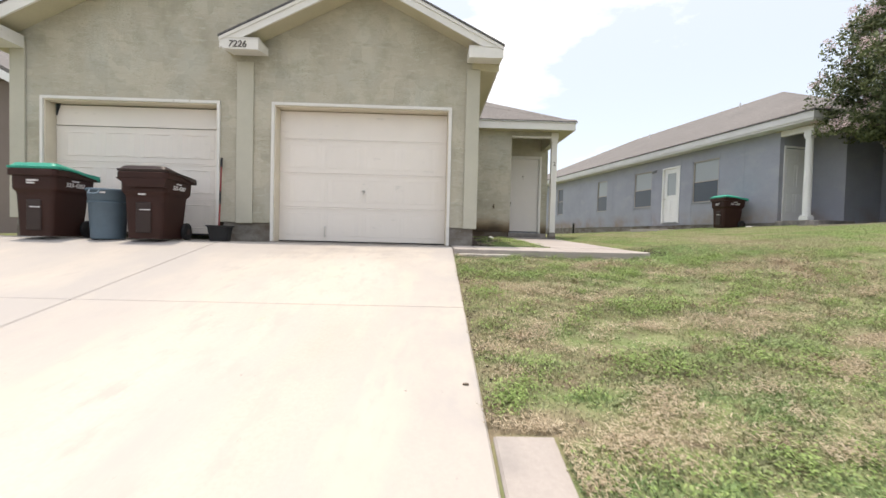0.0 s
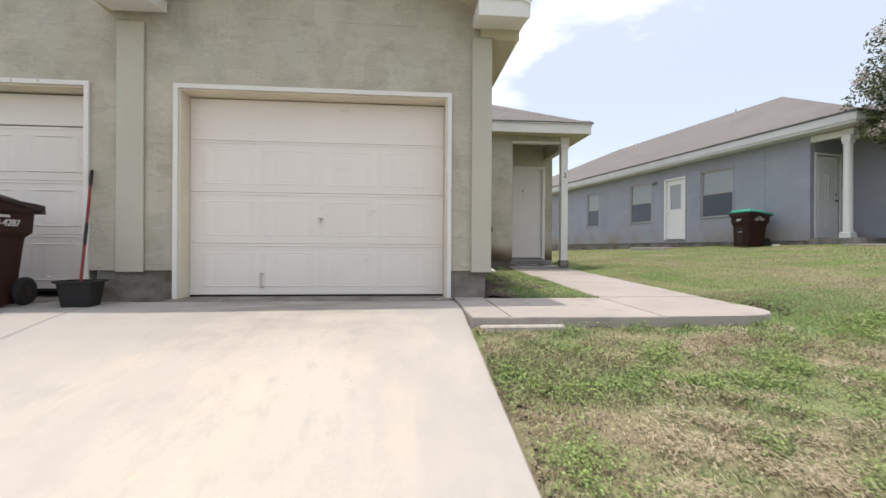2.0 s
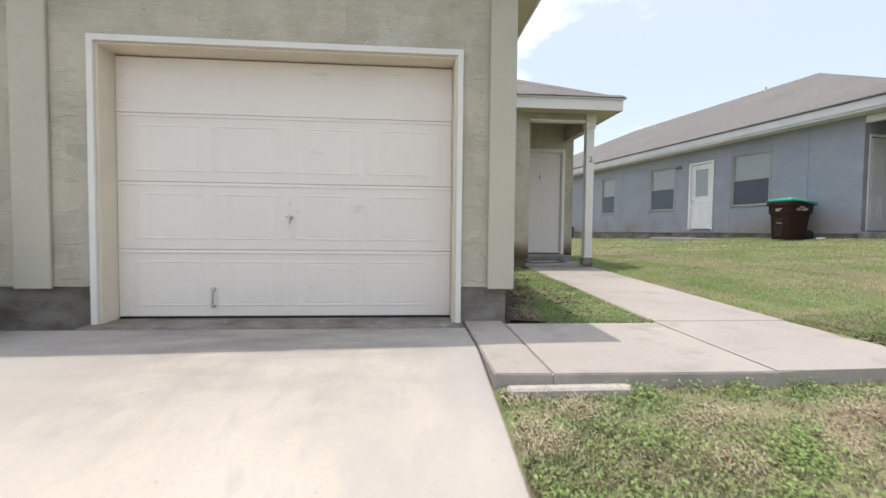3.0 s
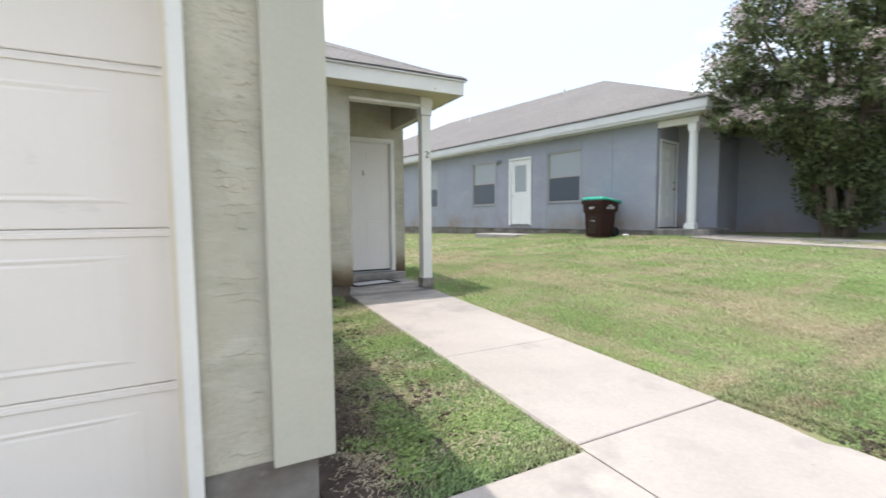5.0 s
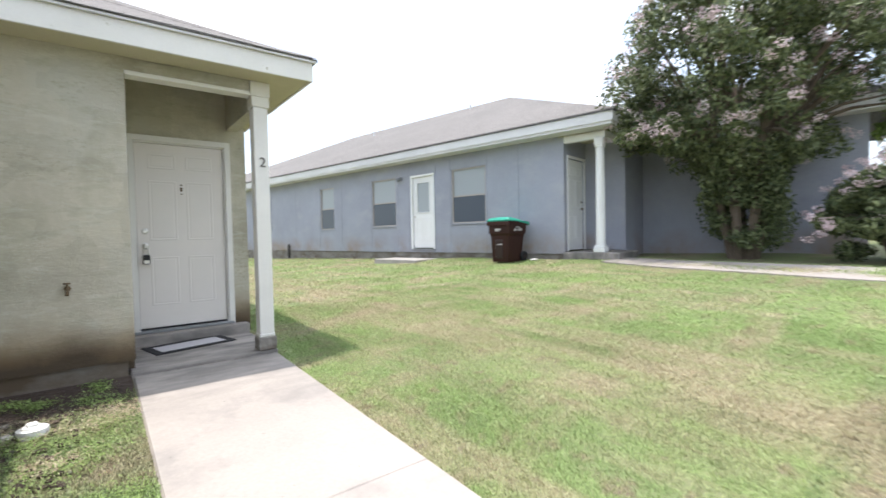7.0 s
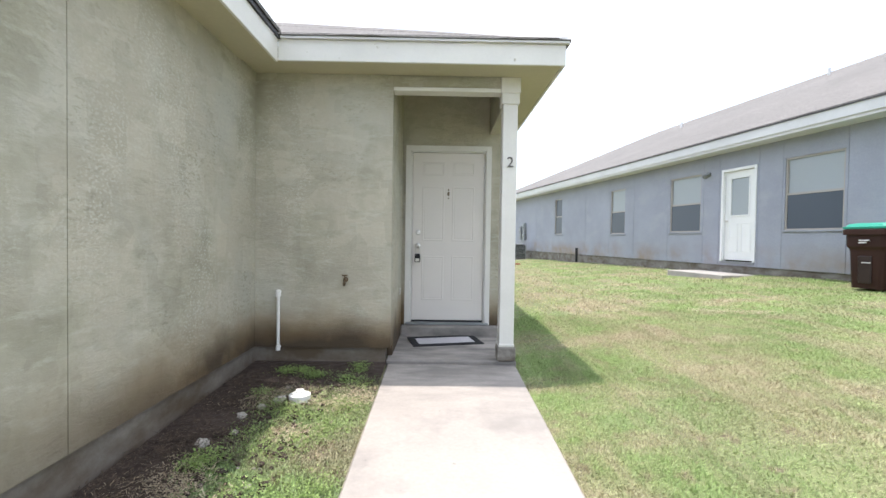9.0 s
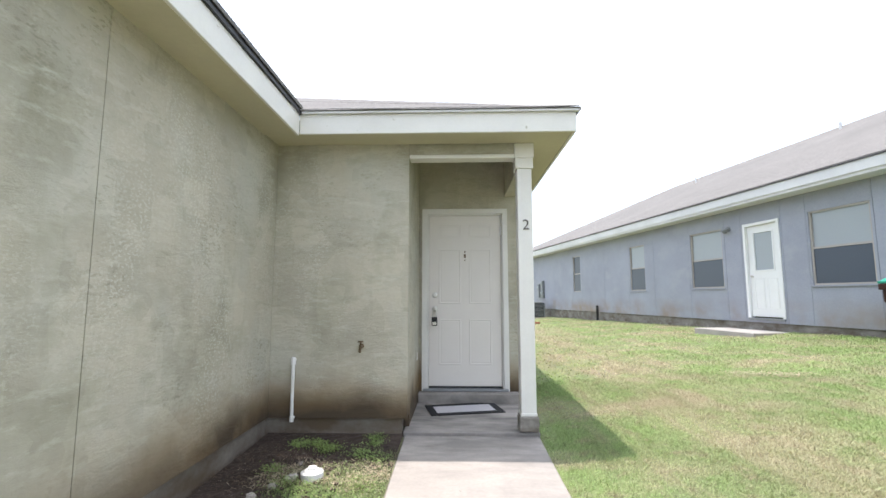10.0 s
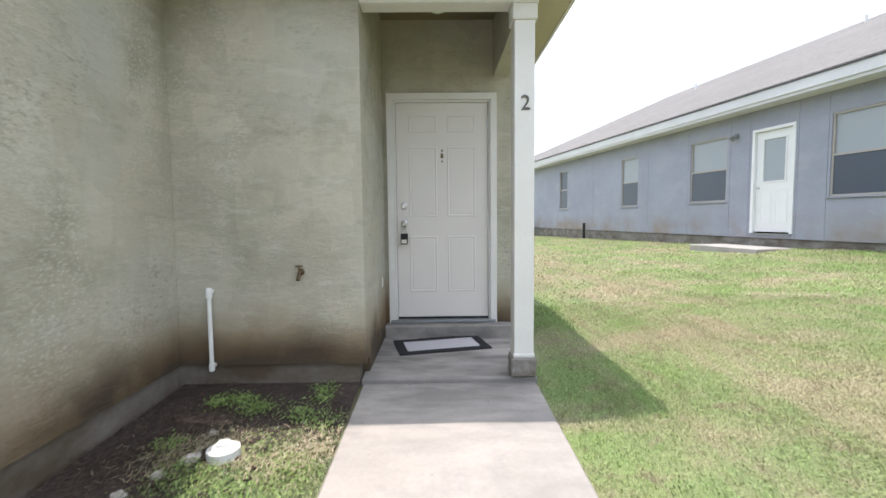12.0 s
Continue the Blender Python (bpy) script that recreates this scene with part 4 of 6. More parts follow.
part("soffit", boxes((-7.095, -0.03, 2.90, -6.845, 14.3, 2.92)), SOFFIT, house)


def front_door():
    door = empty("front_door")
    door.parent = house
    part("door_casing", frame_boxes(1.687, 2.692, 0.30, 2.41, 0.058, 5.095, 5.119, sill=False), TRIM, door, "cream door casing")
    part("door_jamb", frame_boxes(1.745, 2.635, 0.31, 2.355, 0.018, 5.125, 5.26, sill=False), TRIM, door)
    part("threshold", boxes((1.70, 5.07, 0.301, 2.68, 5.11, 0.328, None, 0.006), (1.7632, 5.1, 0.3105, 2.6168, 5.25, 0.328)), METAL_GREY, door, "dull metal threshold")
    x0, x1, z0, z1, y = 1.766, 2.614, 0.348, 2.334, 5.145
    bm = boxes((x0, y, z0, x1, y + 0.045, z1, None, 0.003))
    w = x1 - x0
    for c in (0.135, 0.555):
        for a, b in ((0.12, 0.385), (0.475, 0.80), (0.865, 0.945)):
            embossed(bm, x0 + w * c, x0 + w * (c + 0.31), z0 + (z1 - z0) * a, z0 + (z1 - z0) * b, y, 0.0035, 0.032)
    part("door_leaf", bm, DOOR, door, "white six-panel entry door")
    part("door_sweep", boxes((x0, y + 0.002, 0.3285, x1, y + 0.04, 0.348)), BLACK, door)
    knob = lathe(bmesh.new(), [(0.032, 0), (0.033, 0.008), (0.022, 0.012), (0.02, 0.02)], 18, pose(1.835, y, 1.39, 90))
    part("deadbolt", knob, CHROME, door, "round nickel deadbolt")
    bm = lathe(bmesh.new(), [(0.033, 0), (0.034, 0.006), (0.014, 0.012), (0.014, 0.035), (0.027, 0.045), (0.028, 0.062), (0.015, 0.072)], 18, pose(1.835, y, 1.23, 90))
    part("door_knob", bm, CHROME, door, "round nickel door knob")
    bm = bmesh.new()
    lathe(bm, [(0.008, 0), (0.008, 0.012)], 10, pose(2.19, y, 1.80, 90))
    box(bm, 2.178, y - 0.012, 1.83, 2.202, y, 1.875, None, 0.004)
    lathe(bm, [(0.010, 0), (0.010, 0.008)], 10, pose(2.19, y, 1.90, 90))
    part("door_viewer", bm, BRONZE, door, "small dark door knocker and viewer")
    part("hinge", boxes((2.606, y - 0.006, 2.10, 2.622, y + 0.01, 2.19)), CHROME, door)
    part("hinge", boxes((2.606, y - 0.006, 1.20, 2.622, y + 0.01, 1.29)), CHROME, door)
    return door


front_door()


def porch_post():
    post = tagged(empty("porch_post", 2.725, 4.025, 0.19), "cream square porch post with a chipped base", "post")
    part("shaft", boxes((-0.068, -0.068, 0.14, 0.068, 0.068, 2.37, None, 0.006)), TRIM, post)
    part("capital", boxes((-0.082, -0.082, 2.37, 0.082, 0.082, 2.47, None, 0.006), (-0.09, -0.09, 2.47, 0.09, 0.09, 2.61, None, 0.006)), TRIM, post)
    bm = boxes((-0.084, -0.084, 0.0, 0.084, 0.084, 0.13, None, 0.008))
    bmesh.ops.subdivide_edges(bm, edges=bm.edges[:], cuts=3, use_grid_fill=True)
    for v in bm.verts:
        v.co += Vector((noise.noise(v.co * 30), noise.noise(v.co * 30 + Vector((5, 0, 0))), 0)) * 0.010
    part("base", bm, FOUNDATION, post, "crumbling mortar post base")
    part("base_collar", boxes((-0.074, -0.074, 0.13, 0.074, 0.074, 0.16, None, 0.006)), TRIM, post)
    return post


porch_post()

# ---- the neighbouring house ----
TH = radians(10.91)
NX, NY = 9.378, 8.0
NEXT = Matrix.Translation((NX, NY, 0)) @ Matrix.Rotation(TH, 4, "Z") @ Matrix.Rotation(radians(-90), 4, "Z")
# in this frame: u = -s along the wall towards the street, v = away from the viewer


def nb(s, n, z):
    """A place beside the neighbour's wall: s along it, n out of it."""
    return Vector((NX - math.sin(TH) * s - math.cos(TH) * n, NY + math.cos(TH) * s - math.sin(TH) * n, z))


VINYL = material("tan_vinyl", (0.40, 0.365, 0.33), 0.5, patch=(2, 0.04))
neighbour = tagged(empty("neighbour_house"), "single-storey blue-grey stucco house with a hipped shingle roof", "house")
N_WINDOWS = [(-0.16, 0.98, 1.60, 3.08), (3.24, 4.36, 1.60, 3.08), (6.47, 7.30, 1.58, 3.06), (10.95, 11.62, 1.60, 3.12)]
N_DOOR = (1.65, 2.556, 0.90, 3.05)
HOLES = [(-b, -a, z0, z1) for a, b, z0, z1 in N_WINDOWS + [N_DOOR]]
seams = [2.34, 1.15, 0.21, -1.03, -1.58, -2.65, -3.15, -4.44, -6.0, -7.4, -9.0, -10.8, -11.8, -13.6, -16.0, -19.0]
for a, b in zip(seams, seams[1:]):
    part("wall_panel", sheet(NEXT, b + 0.004, a - 0.004, 0.80, 3.56, 0.14, [h for h in HOLES if h[1] > b and h[0] < a]), BLUE, neighbour)
part("wall_core", sheet(NEXT @ pose(0, 0.012, 0), -19.0, 2.33, 0.80, 3.56, 0.10, HOLES), BLUE, neighbour)
part("foundation", sheet(NEXT @ pose(0, 0.03, 0), -19.0, 2.32, 0.2, 0.80, 0.2), FOUNDATION, neighbour)


def far_window(u0, u1, z0, z1, bare_glass=False):
    w = empty("window")
    w.parent = neighbour
    mid = z0 + (z1 - z0) * 0.5
    part("window_frame", frame_boxes(u0, u1, z0, z1, 0.035, 0.02, 0.10, NEXT), VINYL, w, "thin tan vinyl window frame")
    part("meeting_rail", box(bmesh.new(), u0 + 0.035, 0.02, mid - 0.02, u1 - 0.035, 0.09, mid + 0.02, NEXT), VINYL, w)
    part("pane", box(bmesh.new(), u0 + 0.035, 0.06, mid + 0.02, u1 - 0.035, 0.07, z1 - 0.035, NEXT), SCREEN if bare_glass else BLIND, w, "dark glass" if bare_glass else "glass with a closed pale blind behind")
    part("screen", box(bmesh.new(), u0 + 0.035, 0.035, z0 + 0.035, u1 - 0.035, 0.045, mid - 0.02, NEXT), SCREEN, w, "dark solar screen")
    part("sill", box(bmesh.new(), u0 - 0.03, -0.03, z0 - 0.03, u1 + 0.03, 0.02, z0 - 0.002, NEXT), BLUE, w)


for a, b, z0, z1 in N_WINDOWS:
    far_window(-b, -a, z0, z1, a > 10)


def half_glass_door():
    d = empty("side_door")
    d.parent = neighbour
    u0, u1, z0, z1 = -N_DOOR[1], -N_DOOR[0], N_DOOR[2], N_DOOR[3]
    part("door_casing", frame_boxes(u0 - 0.02, u1 + 0.02, z0, z1 + 0.02, 0.06, -0.02, 0.10, NEXT, False), WHITE, d)
    a, b, c, e = u0 + 0.045, u1 - 0.045, z0 + 0.03, z1 - 0.045
    bm = sheet(NEXT @ pose(0, 0.045, 0), a, b, c, e, 0.045, [(a + 0.17, b - 0.17, c + 1.05, e - 0.17)])
    for k in (0.12, 0.46):
        embossed(bm, a + k, a + k + 0.26, c + 0.18, c + 0.86, 0.045, 0.008, 0.03, NEXT)
    part("door_leaf", bm, WHITE, d, "white half-glazed side door")
    part("pane", box(bmesh.new(), a + 0.17, 0.06, c + 1.05, b - 0.17, 0.07, e - 0.17, NEXT), BLIND, d)
    part("pane_moulding", frame_boxes(a + 0.14, b - 0.14, c + 1.02, e - 0.14, 0.03, 0.03, 0.05, NEXT), WHITE, d)
    part("door_knob", lathe(bmesh.new(), [(0.03, 0), (0.012, 0.01), (0.026, 0.04), (0.01, 0.06)], 12, NEXT @ pose(a + 0.07, 0.045, c + 0.92, 90)), CHROME, d)
    part("threshold", box(bmesh.new(), u0, -0.03, z0 - 0.05, u1, 0.1, z0, NEXT), METAL_GREY, d)


half_glass_door()
# recessed corner porch and garage wing; u grows to the street, v away from the viewer
RET = NEXT @ pose(2.34, 0, 0, 0, 0, 90)                       # faces the street
part("wall", sheet(NEXT @ pose(2.34, 0.14, 0, 0, 0, 90), 0, 1.15, 0.86, 3.56, 0.14, [(0.04, 0.90, 0.86, 3.0)]), BLUE, neighbour)
part("wall", sheet(NEXT @ pose(0, 1.15, 0), 2.34, 3.30, 0.86, 3.56, 0.14), BLUE, neighbour)
part("wall", sheet(NEXT @ pose(3.30, 1.29, 0, 0, 0, 90), 0, 1.30, 0.60, 3.56, 0.14), BLUE, neighbour)
part("wall", sheet(NEXT @ pose(0, 2.45, 0), 3.30, 7.45, 0.60, 3.56, 0.14), BLUE, neighbour)
part("wall", sheet(NEXT @ pose(7.45, 2.59, 0, 0, 0, 90), 0, 9.6, 0.2, 3.56, 0.14, [(1.6, 6.4, 0.2, 2.9)]), BLUE, neighbour)
part("garage_door", sheet(NEXT @ pose(7.38, 2.59, 0, 0, 0, 90), 1.6, 6.4, 0.2, 2.9, 0.05), WHITE, neighbour)
part("wall", box(bmesh.new(), -19.0, 12.2, 0.3, 7.45, 12.34, 3.56, NEXT), BLUE, neighbour)
part("wall", box(bmesh.new(), -19.0, 0.14, 0.3, -18.86, 12.2, 3.56, NEXT), BLUE, neighbour)
porch_door = empty("porch_door")
porch_door.parent = neighbour
PD = NEXT @ pose(2.34, 0.14, 0, 0, 0, 90)
part("door_casing", frame_boxes(0.0, 0.96, 0.87, 3.06, 0.06, -0.025, -0.002, PD, False), WHITE, porch_door)
bm = box(bmesh.new(), 0.06, 0.03, 0.88, 0.90, 0.07, 2.99, PD)
for cu in (0.16, 0.52):
    for ca, cb in ((0.25, 0.8), (1.0, 1.65), (1.75, 1.95)):
        embossed(bm, cu, cu + 0.28, 0.88 + ca, 0.88 + cb, 0.03, 0.008, 0.03, PD)
part("door_leaf", bm, WHITE, porch_door, "white panelled porch door")
part("door_knob", lathe(bmesh.new(), [(0.03, 0), (0.012, 0.01), (0.026, 0.04), (0.01, 0.06)], 12, PD @ pose(0.82, 0.03, 1.85, 90)), BRONZE, porch_door)
part("deadbolt", lathe(bmesh.new(), [(0.03, 0), (0.03, 0.01), (0.02, 0.016)], 12, PD @ pose(0.82, 0.03, 2.02, 90)), BRONZE, porch_door)
part("porch_floor", box(bmesh.new(), 2.34, -0.1, 0.3, 3.6, 1.15, 0.85, NEXT, 0.02), WALK, neighbour)
part("porch_ceiling", box(bmesh.new(), 2.2, 0.0, 3.44, 3.3, 1.3, 3.47, NEXT), SOFFIT, neighbour)
part("porch_beam", box(bmesh.new(), 2.341, 0.0, 3.30, 3.28, 0.13, 3.50, NEXT), WHITE, neighbour)
part("porch_beam", box(bmesh.new(), 3.16, 0.131, 3.30, 3.29, 1.149, 3.50, NEXT), WHITE, neighbour)
column = tagged(empty("porch_column", *nb(-3.16, -0.03, 0.85), math.degrees(TH)), "white turned porch column with square base and cap", "column")
part("shaft", lathe(bmesh.new(), [(0.098, 0.14), (0.098, 0.3), (0.096, 1.2), (0.09, 2.25)], 20), WHITE, column)
part("base", boxes((-0.122, -0.122, 0, 0.122, 0.122, 0.10, None, 0.01), (-0.115, -0.115, 0.10, 0.115, 0.115, 0.15, None, 0.02)), WHITE, column)
part("capital", boxes((-0.092, -0.092, 2.25, 0.092, 0.092, 2.30, None, 0.01), (-0.098, -0.098, 2.30, 0.098, 0.098, 2.45, None, 0.01)), WHITE, column)

NE, NZ, NS = 0.45, 3.765, 0.465


def nroof(name, pts):
    return roof_plane(name, [tuple(nb(s, n, z)) for s, n, z in pts], 0.03, SHINGLE, neighbour)


RZ = NZ + (6.12 + NE) * NS
front_s, back_s = -3.63, 19.5
nroof("roof", [(front_s, NE, NZ), (back_s, NE, NZ), (back_s - 6.57, -6.12, RZ), (front_s + 6.57, -6.12, RZ)])
nroof("roof", [(front_s, NE, NZ), (front_s + 6.57, -6.12, RZ), (front_s, -12.69, NZ)])
nroof("roof", [(front_s, -12.69, NZ), (front_s + 6.57, -6.12, RZ), (back_s - 6.57, -6.12, RZ), (back_s, -12.69, NZ)])
nroof("roof", [(back_s, NE, NZ), (back_s, -12.69, NZ), (back_s - 6.57, -6.12, RZ)])
wing = NZ + 3.2 * NS
nroof("roof", [(-7.95, -2.0, NZ), (-3.0, -2.0, NZ), (0.2, -5.2, wing), (-7.95 + 3.2, -5.2, wing)])
nroof("roof", [(-7.95, -2.0, NZ), (-7.95 + 3.2, -5.2, wing), (-7.95, -8.4, NZ)])
nroof("roof", [(-7.95, -8.4, NZ), (-7.95 + 3.2, -5.2, wing), (0.2, -5.2, wing), (-3.0, -8.4, NZ)])


def nstrip(name, s0, s1, n0, n1, z0, z1, mat):
    return part(name, box(bmesh.new(), -s1, -n1, z0, -s0, -n0, z1, NEXT), mat, neighbour)


nstrip("fascia", front_s + 0.03, back_s, NE - 0.05, NE - 0.02, 3.53, 3.735, FASCIA)
nstrip("fascia", front_s + 0.03, front_s + 0.06, -1.6, NE - 0.052, 3.53, 3.735, FASCIA)
nstrip("drip_edge", front_s + 0.01, back_s, NE - 0.02, NE + 0.0, 3.72, 3.74, FLASHING)
nstrip("drip_edge", front_s + 0.005, front_s + 0.03, -1.6, NE - 0.03, 3.72, 3.74, FLASHING)
nstrip("soffit", -2.34, back_s, 0.0, NE - 0.05, 3.47, 3.53, FASCIA)
nstrip("soffit", front_s + 0.06, -2.34, -1.15, NE - 0.05, 3.47, 3.53, FASCIA)
nstrip("fascia", -7.92, -3.3, -2.06, -2.03, 3.53, 3.735, FASCIA)
nstrip("fascia", -7.92, -7.89, -8.4, -2.062, 3.53, 3.735, FASCIA)
nstrip("soffit", -7.89, -3.3, -2.45, -2.06, 3.47, 3.53, FASCIA)
for s, n in ((4.4, -5.4), (9.6, -4.6)):
    base = nb(s, n, NZ + (NE - n) * NS - 0.05)
    part("vent_pipe", tube(bmesh.new(), base, base + Vector((0, 0, 0.24)), 0.038), FASCIA, neighbour)
lamp = tagged(empty("security_lamp", *nb(2.98, 0.02, 3.03), math.degrees(TH)), "small grey twin security lamp on blue stucco", "lamp")
part("mount", lathe(bmesh.new(), [(0.06, 0), (0.06, 0.03), (0.03, 0.05)], 14, pose(0, 0, 0, 0, -90)), METAL_GREY, lamp)
part("lamp_head", lathe(bmesh.new(), [(0.03, 0), (0.045, 0.05), (0.055, 0.12)], 14, pose(-0.05, 0.03, 0, 0, -130, 30)), METAL_GREY, lamp)
part("lamp_head", lathe(bmesh.new(), [(0.03, 0), (0.045, 0.05), (0.055, 0.12)], 14, pose(-0.05, -0.03, 0, 0, -130, -30)), METAL_GREY, lamp)
pad_spot = nb(2.3, 0.5, 0)
pad_z = float(ground_height(pad_spot.x, pad_spot.y)) + 0.065
door_pad = tagged(part("door_pad", box(bmesh.new(), -3.2, -0.95, pad_z - 0.3, -1.5, -0.02, pad_z, NEXT, 0.012), CONCRETE), "small concrete landing before the side door", "paving", kind="structure")

# ---- things by the garages ----


def rounded(w, d, r, k=4):
    """The outline of a rectangle with round corners, about its middle."""
    pts = []
    for cx, cy, a0 in ((w / 2 - r, d / 2 - r, 0), (-w / 2 + r, d / 2 - r, 90), (-w / 2 + r, -d / 2 + r, 180), (w / 2 - r, -d / 2 + r, 270)):
        for i in range(k + 1):
            a = radians(a0 + 90 * i / k)
            pts.append((cx + r * math.cos(a), cy + r * math.sin(a)))
    return pts


def ring(w, d, r, z, dx=0.0):
    return [(x + dx, y, z) for x, y in rounded(w, d, r)]


def lettering(name, text, size, m, mat, label):
    cu = bpy.data.curves.new(name, "FONT")
    cu.body, cu.size, cu.extrude, cu.shear = text, size, 0.006, 0.15 if len(text) > 1 else 0.0
    tmp = new("lettering", cu)
    bpy.context.view_layer.update()
    me = bpy.data.meshes.new_from_object(tmp.evaluated_get(bpy.context.evaluated_depsgraph_get()))
    bpy.data.objects.remove(tmp)
    me.materials.clear()
    me.materials.append(mat)
    ob = new(name, me)
    ob.matrix_world = m
    return tagged(ob, label, "house number")


def wheeled_cart(x, y, z, turn, lid_mat, label, tall=1.0, stamp=0.8, skirt=False):
    """A roll-out refuse cart: wheels and handle at +x, lid hinged there."""
    cart = tagged(empty("refuse_cart", x, y, z, turn), label, "refuse cart", "wheeled refuse carts")
    h = tall
    prof = [(0.55, 0.46, 0.05, 0.02, -0.03), (0.56, 0.47, 0.05, 0.10, -0.03), (0.62, 0.52, 0.05, 0.62 * h, -0.01), (0.63, 0.53, 0.05, 0.66 * h, -0.01), (0.70, 0.60, 0.06, 0.71 * h, 0.0), (0.72, 0.61, 0.06, 0.93 * h, 0.01), (0.75, 0.645, 0.06, 0.945 * h, 0.01), (0.75, 0.645, 0.06, 1.0 * h, 0.01)]
    part("body", loft(bmesh.new(), [ring(w, d, r, zz, dx) for w, d, r, zz, dx in prof]), BROWN, cart, smooth=False)
    bm = loft(bmesh.new(), [ring(0.80, 0.69, 0.05, 1.003 * h, 0.03), ring(0.81, 0.70, 0.05, 1.035 * h, 0.03), ring(0.76, 0.63, 0.05, 1.04 * h, 0.02), ring(0.70, 0.56, 0.06, 1.085 * h, 0.02), ring(0.52, 0.42, 0.08, 1.10 * h, 0.0)])
    for v in bm.verts:
        v.co.z -= 0.30 * max(0.0, v.co.x - 0.02) * min(1.0, max(0.0, v.co.z - 1.0 * h) / 0.02)
    part("lid", bm, lid_mat, cart, "domed hinged lid")
    bm = tube(bmesh.new(), (0.46, -0.24, 0.95 * h), (0.46, 0.24, 0.95 * h), 0.016)
    for yy in (-0.24, 0.24):
        tube(bm, (0.36, yy, 0.93 * h), (0.46, yy, 0.95 * h), 0.018)
    part("handle", bm, BROWN, cart)
    for yy in (-0.27, 0.27):
        wheel = part("wheel", lathe(bmesh.new(), [(0.05, -0.03), (0.10, -0.03), (0.125, -0.02), (0.13, 0.0), (0.125, 0.02), (0.10, 0.03), (0.05, 0.03)], 20, pose(0.26, yy, 0.128, 90)), BLACK, cart)
        part("hub", lathe(bmesh.new(), [(0.045, -0.036), (0.045, 0.036)], 12, pose(0.26, yy, 0.128, 90)), DARKLID, wheel)
    part("axle", tube(bmesh.new(), (0.26, -0.25, 0.128), (0.26, 0.25, 0.128), 0.012), METAL_GREY, cart)
    # moulded pocket and bar on the long side
    part("lift_pocket", boxes((-0.335, -0.10, 0.10, -0.29, 0.10, 0.56 * h, None, 0.012)), DARKLID, cart, "moulded lift pocket")
    part("lift_bar", boxes((-0.347, -0.10, 0.44 * h, -0.335, 0.04, 0.455 * h, None, 0.003)), STICKER, cart)
    part("rim_band", loft(bmesh.new(), [ring(0.775, 0.66, 0.06, 0.90 * h, 0.01), ring(0.785, 0.67, 0.06, 0.905 * h, 0.01), ring(0.785, 0.67, 0.06, 0.985 * h, 0.01), ring(0.775, 0.66, 0.06, 0.99 * h, 0.01)]), BROWN, cart)
    bm = bmesh.new()
    for k, w in ((0, 0.15), (1, 0.10)):
        box(bm, (-0.372 if stamp > 0.75 else -0.345), 0.06 - w, stamp * h - 0.035 * k, -0.30, 0.06, (stamp + 0.022) * h - 0.035 * k)
    part("stamp", bm, STICKER, cart, "illegible white stamped lettering")
    if skirt:
        loop = [(-0.33, 0.90 * h), (0.33, 0.90 * h), (0.325, 0.775 * h), (-0.16, 0.775 * h), (-0.30, 0.885 * h)]
        bm = prism(bmesh.new(), [(-yy, zz) for yy, zz in loop], -0.398, -0.33, pose(0, 0, 0, 90, 0, 90))
        bmesh.ops.recalc_face_normals(bm, faces=bm.faces)
        part("front_skirt", bm, BROWN, cart, "deep moulded lip under the lid")
    bm = bmesh.new()
    random.seed(int(abs(x) * 100))
    a = 0.12
    while a < 0.24:
        w = random.uniform(0.02, 0.03)
        box(bm, a - 0.19, -0.3115, 0.845 * h, a - 0.19 + w, -0.3035, 0.868 * h)
        a += w + 0.006
    part("maker_mark", bm, STICKER, cart, "white block mark above the number")
    number = lettering("painted_number", "333-4287", 0.085, pose(0.0, 0, 0), STICKER, "white stencilled number 333-4287")
    del number["category"]
    number.parent = cart
    number.matrix_basis = pose(-0.17, -0.306, 0.765 * h, 90)
    return cart


wheeled_cart(-5.66, -0.63, 0.0, 89, GREEN, "brown plastic refuse cart with green lid", 0.93, 0.82)
wheeled_cart(-4.21, -0.63, 0.0, 91, DARKLID, "brown plastic refuse cart with dark lid beside garage", 0.93, 0.70, True)


def trash_can(x, y, z):
    can = tagged(empty("trash_can", x, y, z, 20), "slate-blue round plastic trash can without lid", "trash can")
    bm = lathe(bmesh.new(), [(0.20, 0.0), (0.205, 0.02), (0.245, 0.66), (0.262, 0.665), (0.268, 0.685), (0.262, 0.70), (0.245, 0.70), (0.225, 0.60), (0.19, 0.05)], 30)
    part("body", bm, SLATE, can, smooth=True)
    part("ribs", lathe(bmesh.new(), [(0.235, 0.50), (0.246, 0.505), (0.247, 0.52), (0.24, 0.525)], 30), SLATE, can)
    for a in (250, 70):
        m = Matrix.Rotation(radians(a), 4, "Z")
        bm = bmesh.new()
        for p, q in (((0.26, -0.07, 0.67), (0.30, -0.06, 0.62)), ((0.30, -0.06, 0.62), (0.30, 0.06, 0.62)), ((0.30, 0.06, 0.62), (0.26, 0.07, 0.67))):
            tube(bm, m @ Vector(p), m @ Vector(q), 0.013, n=8)
        part("handle", bm, SLATE, can)
    part("sticker", boxes((-0.045, -0.262, 0.63, 0.035, -0.256, 0.655)), STICKER, can)
    return can


trash_can(-4.88, -0.66, 0.0)


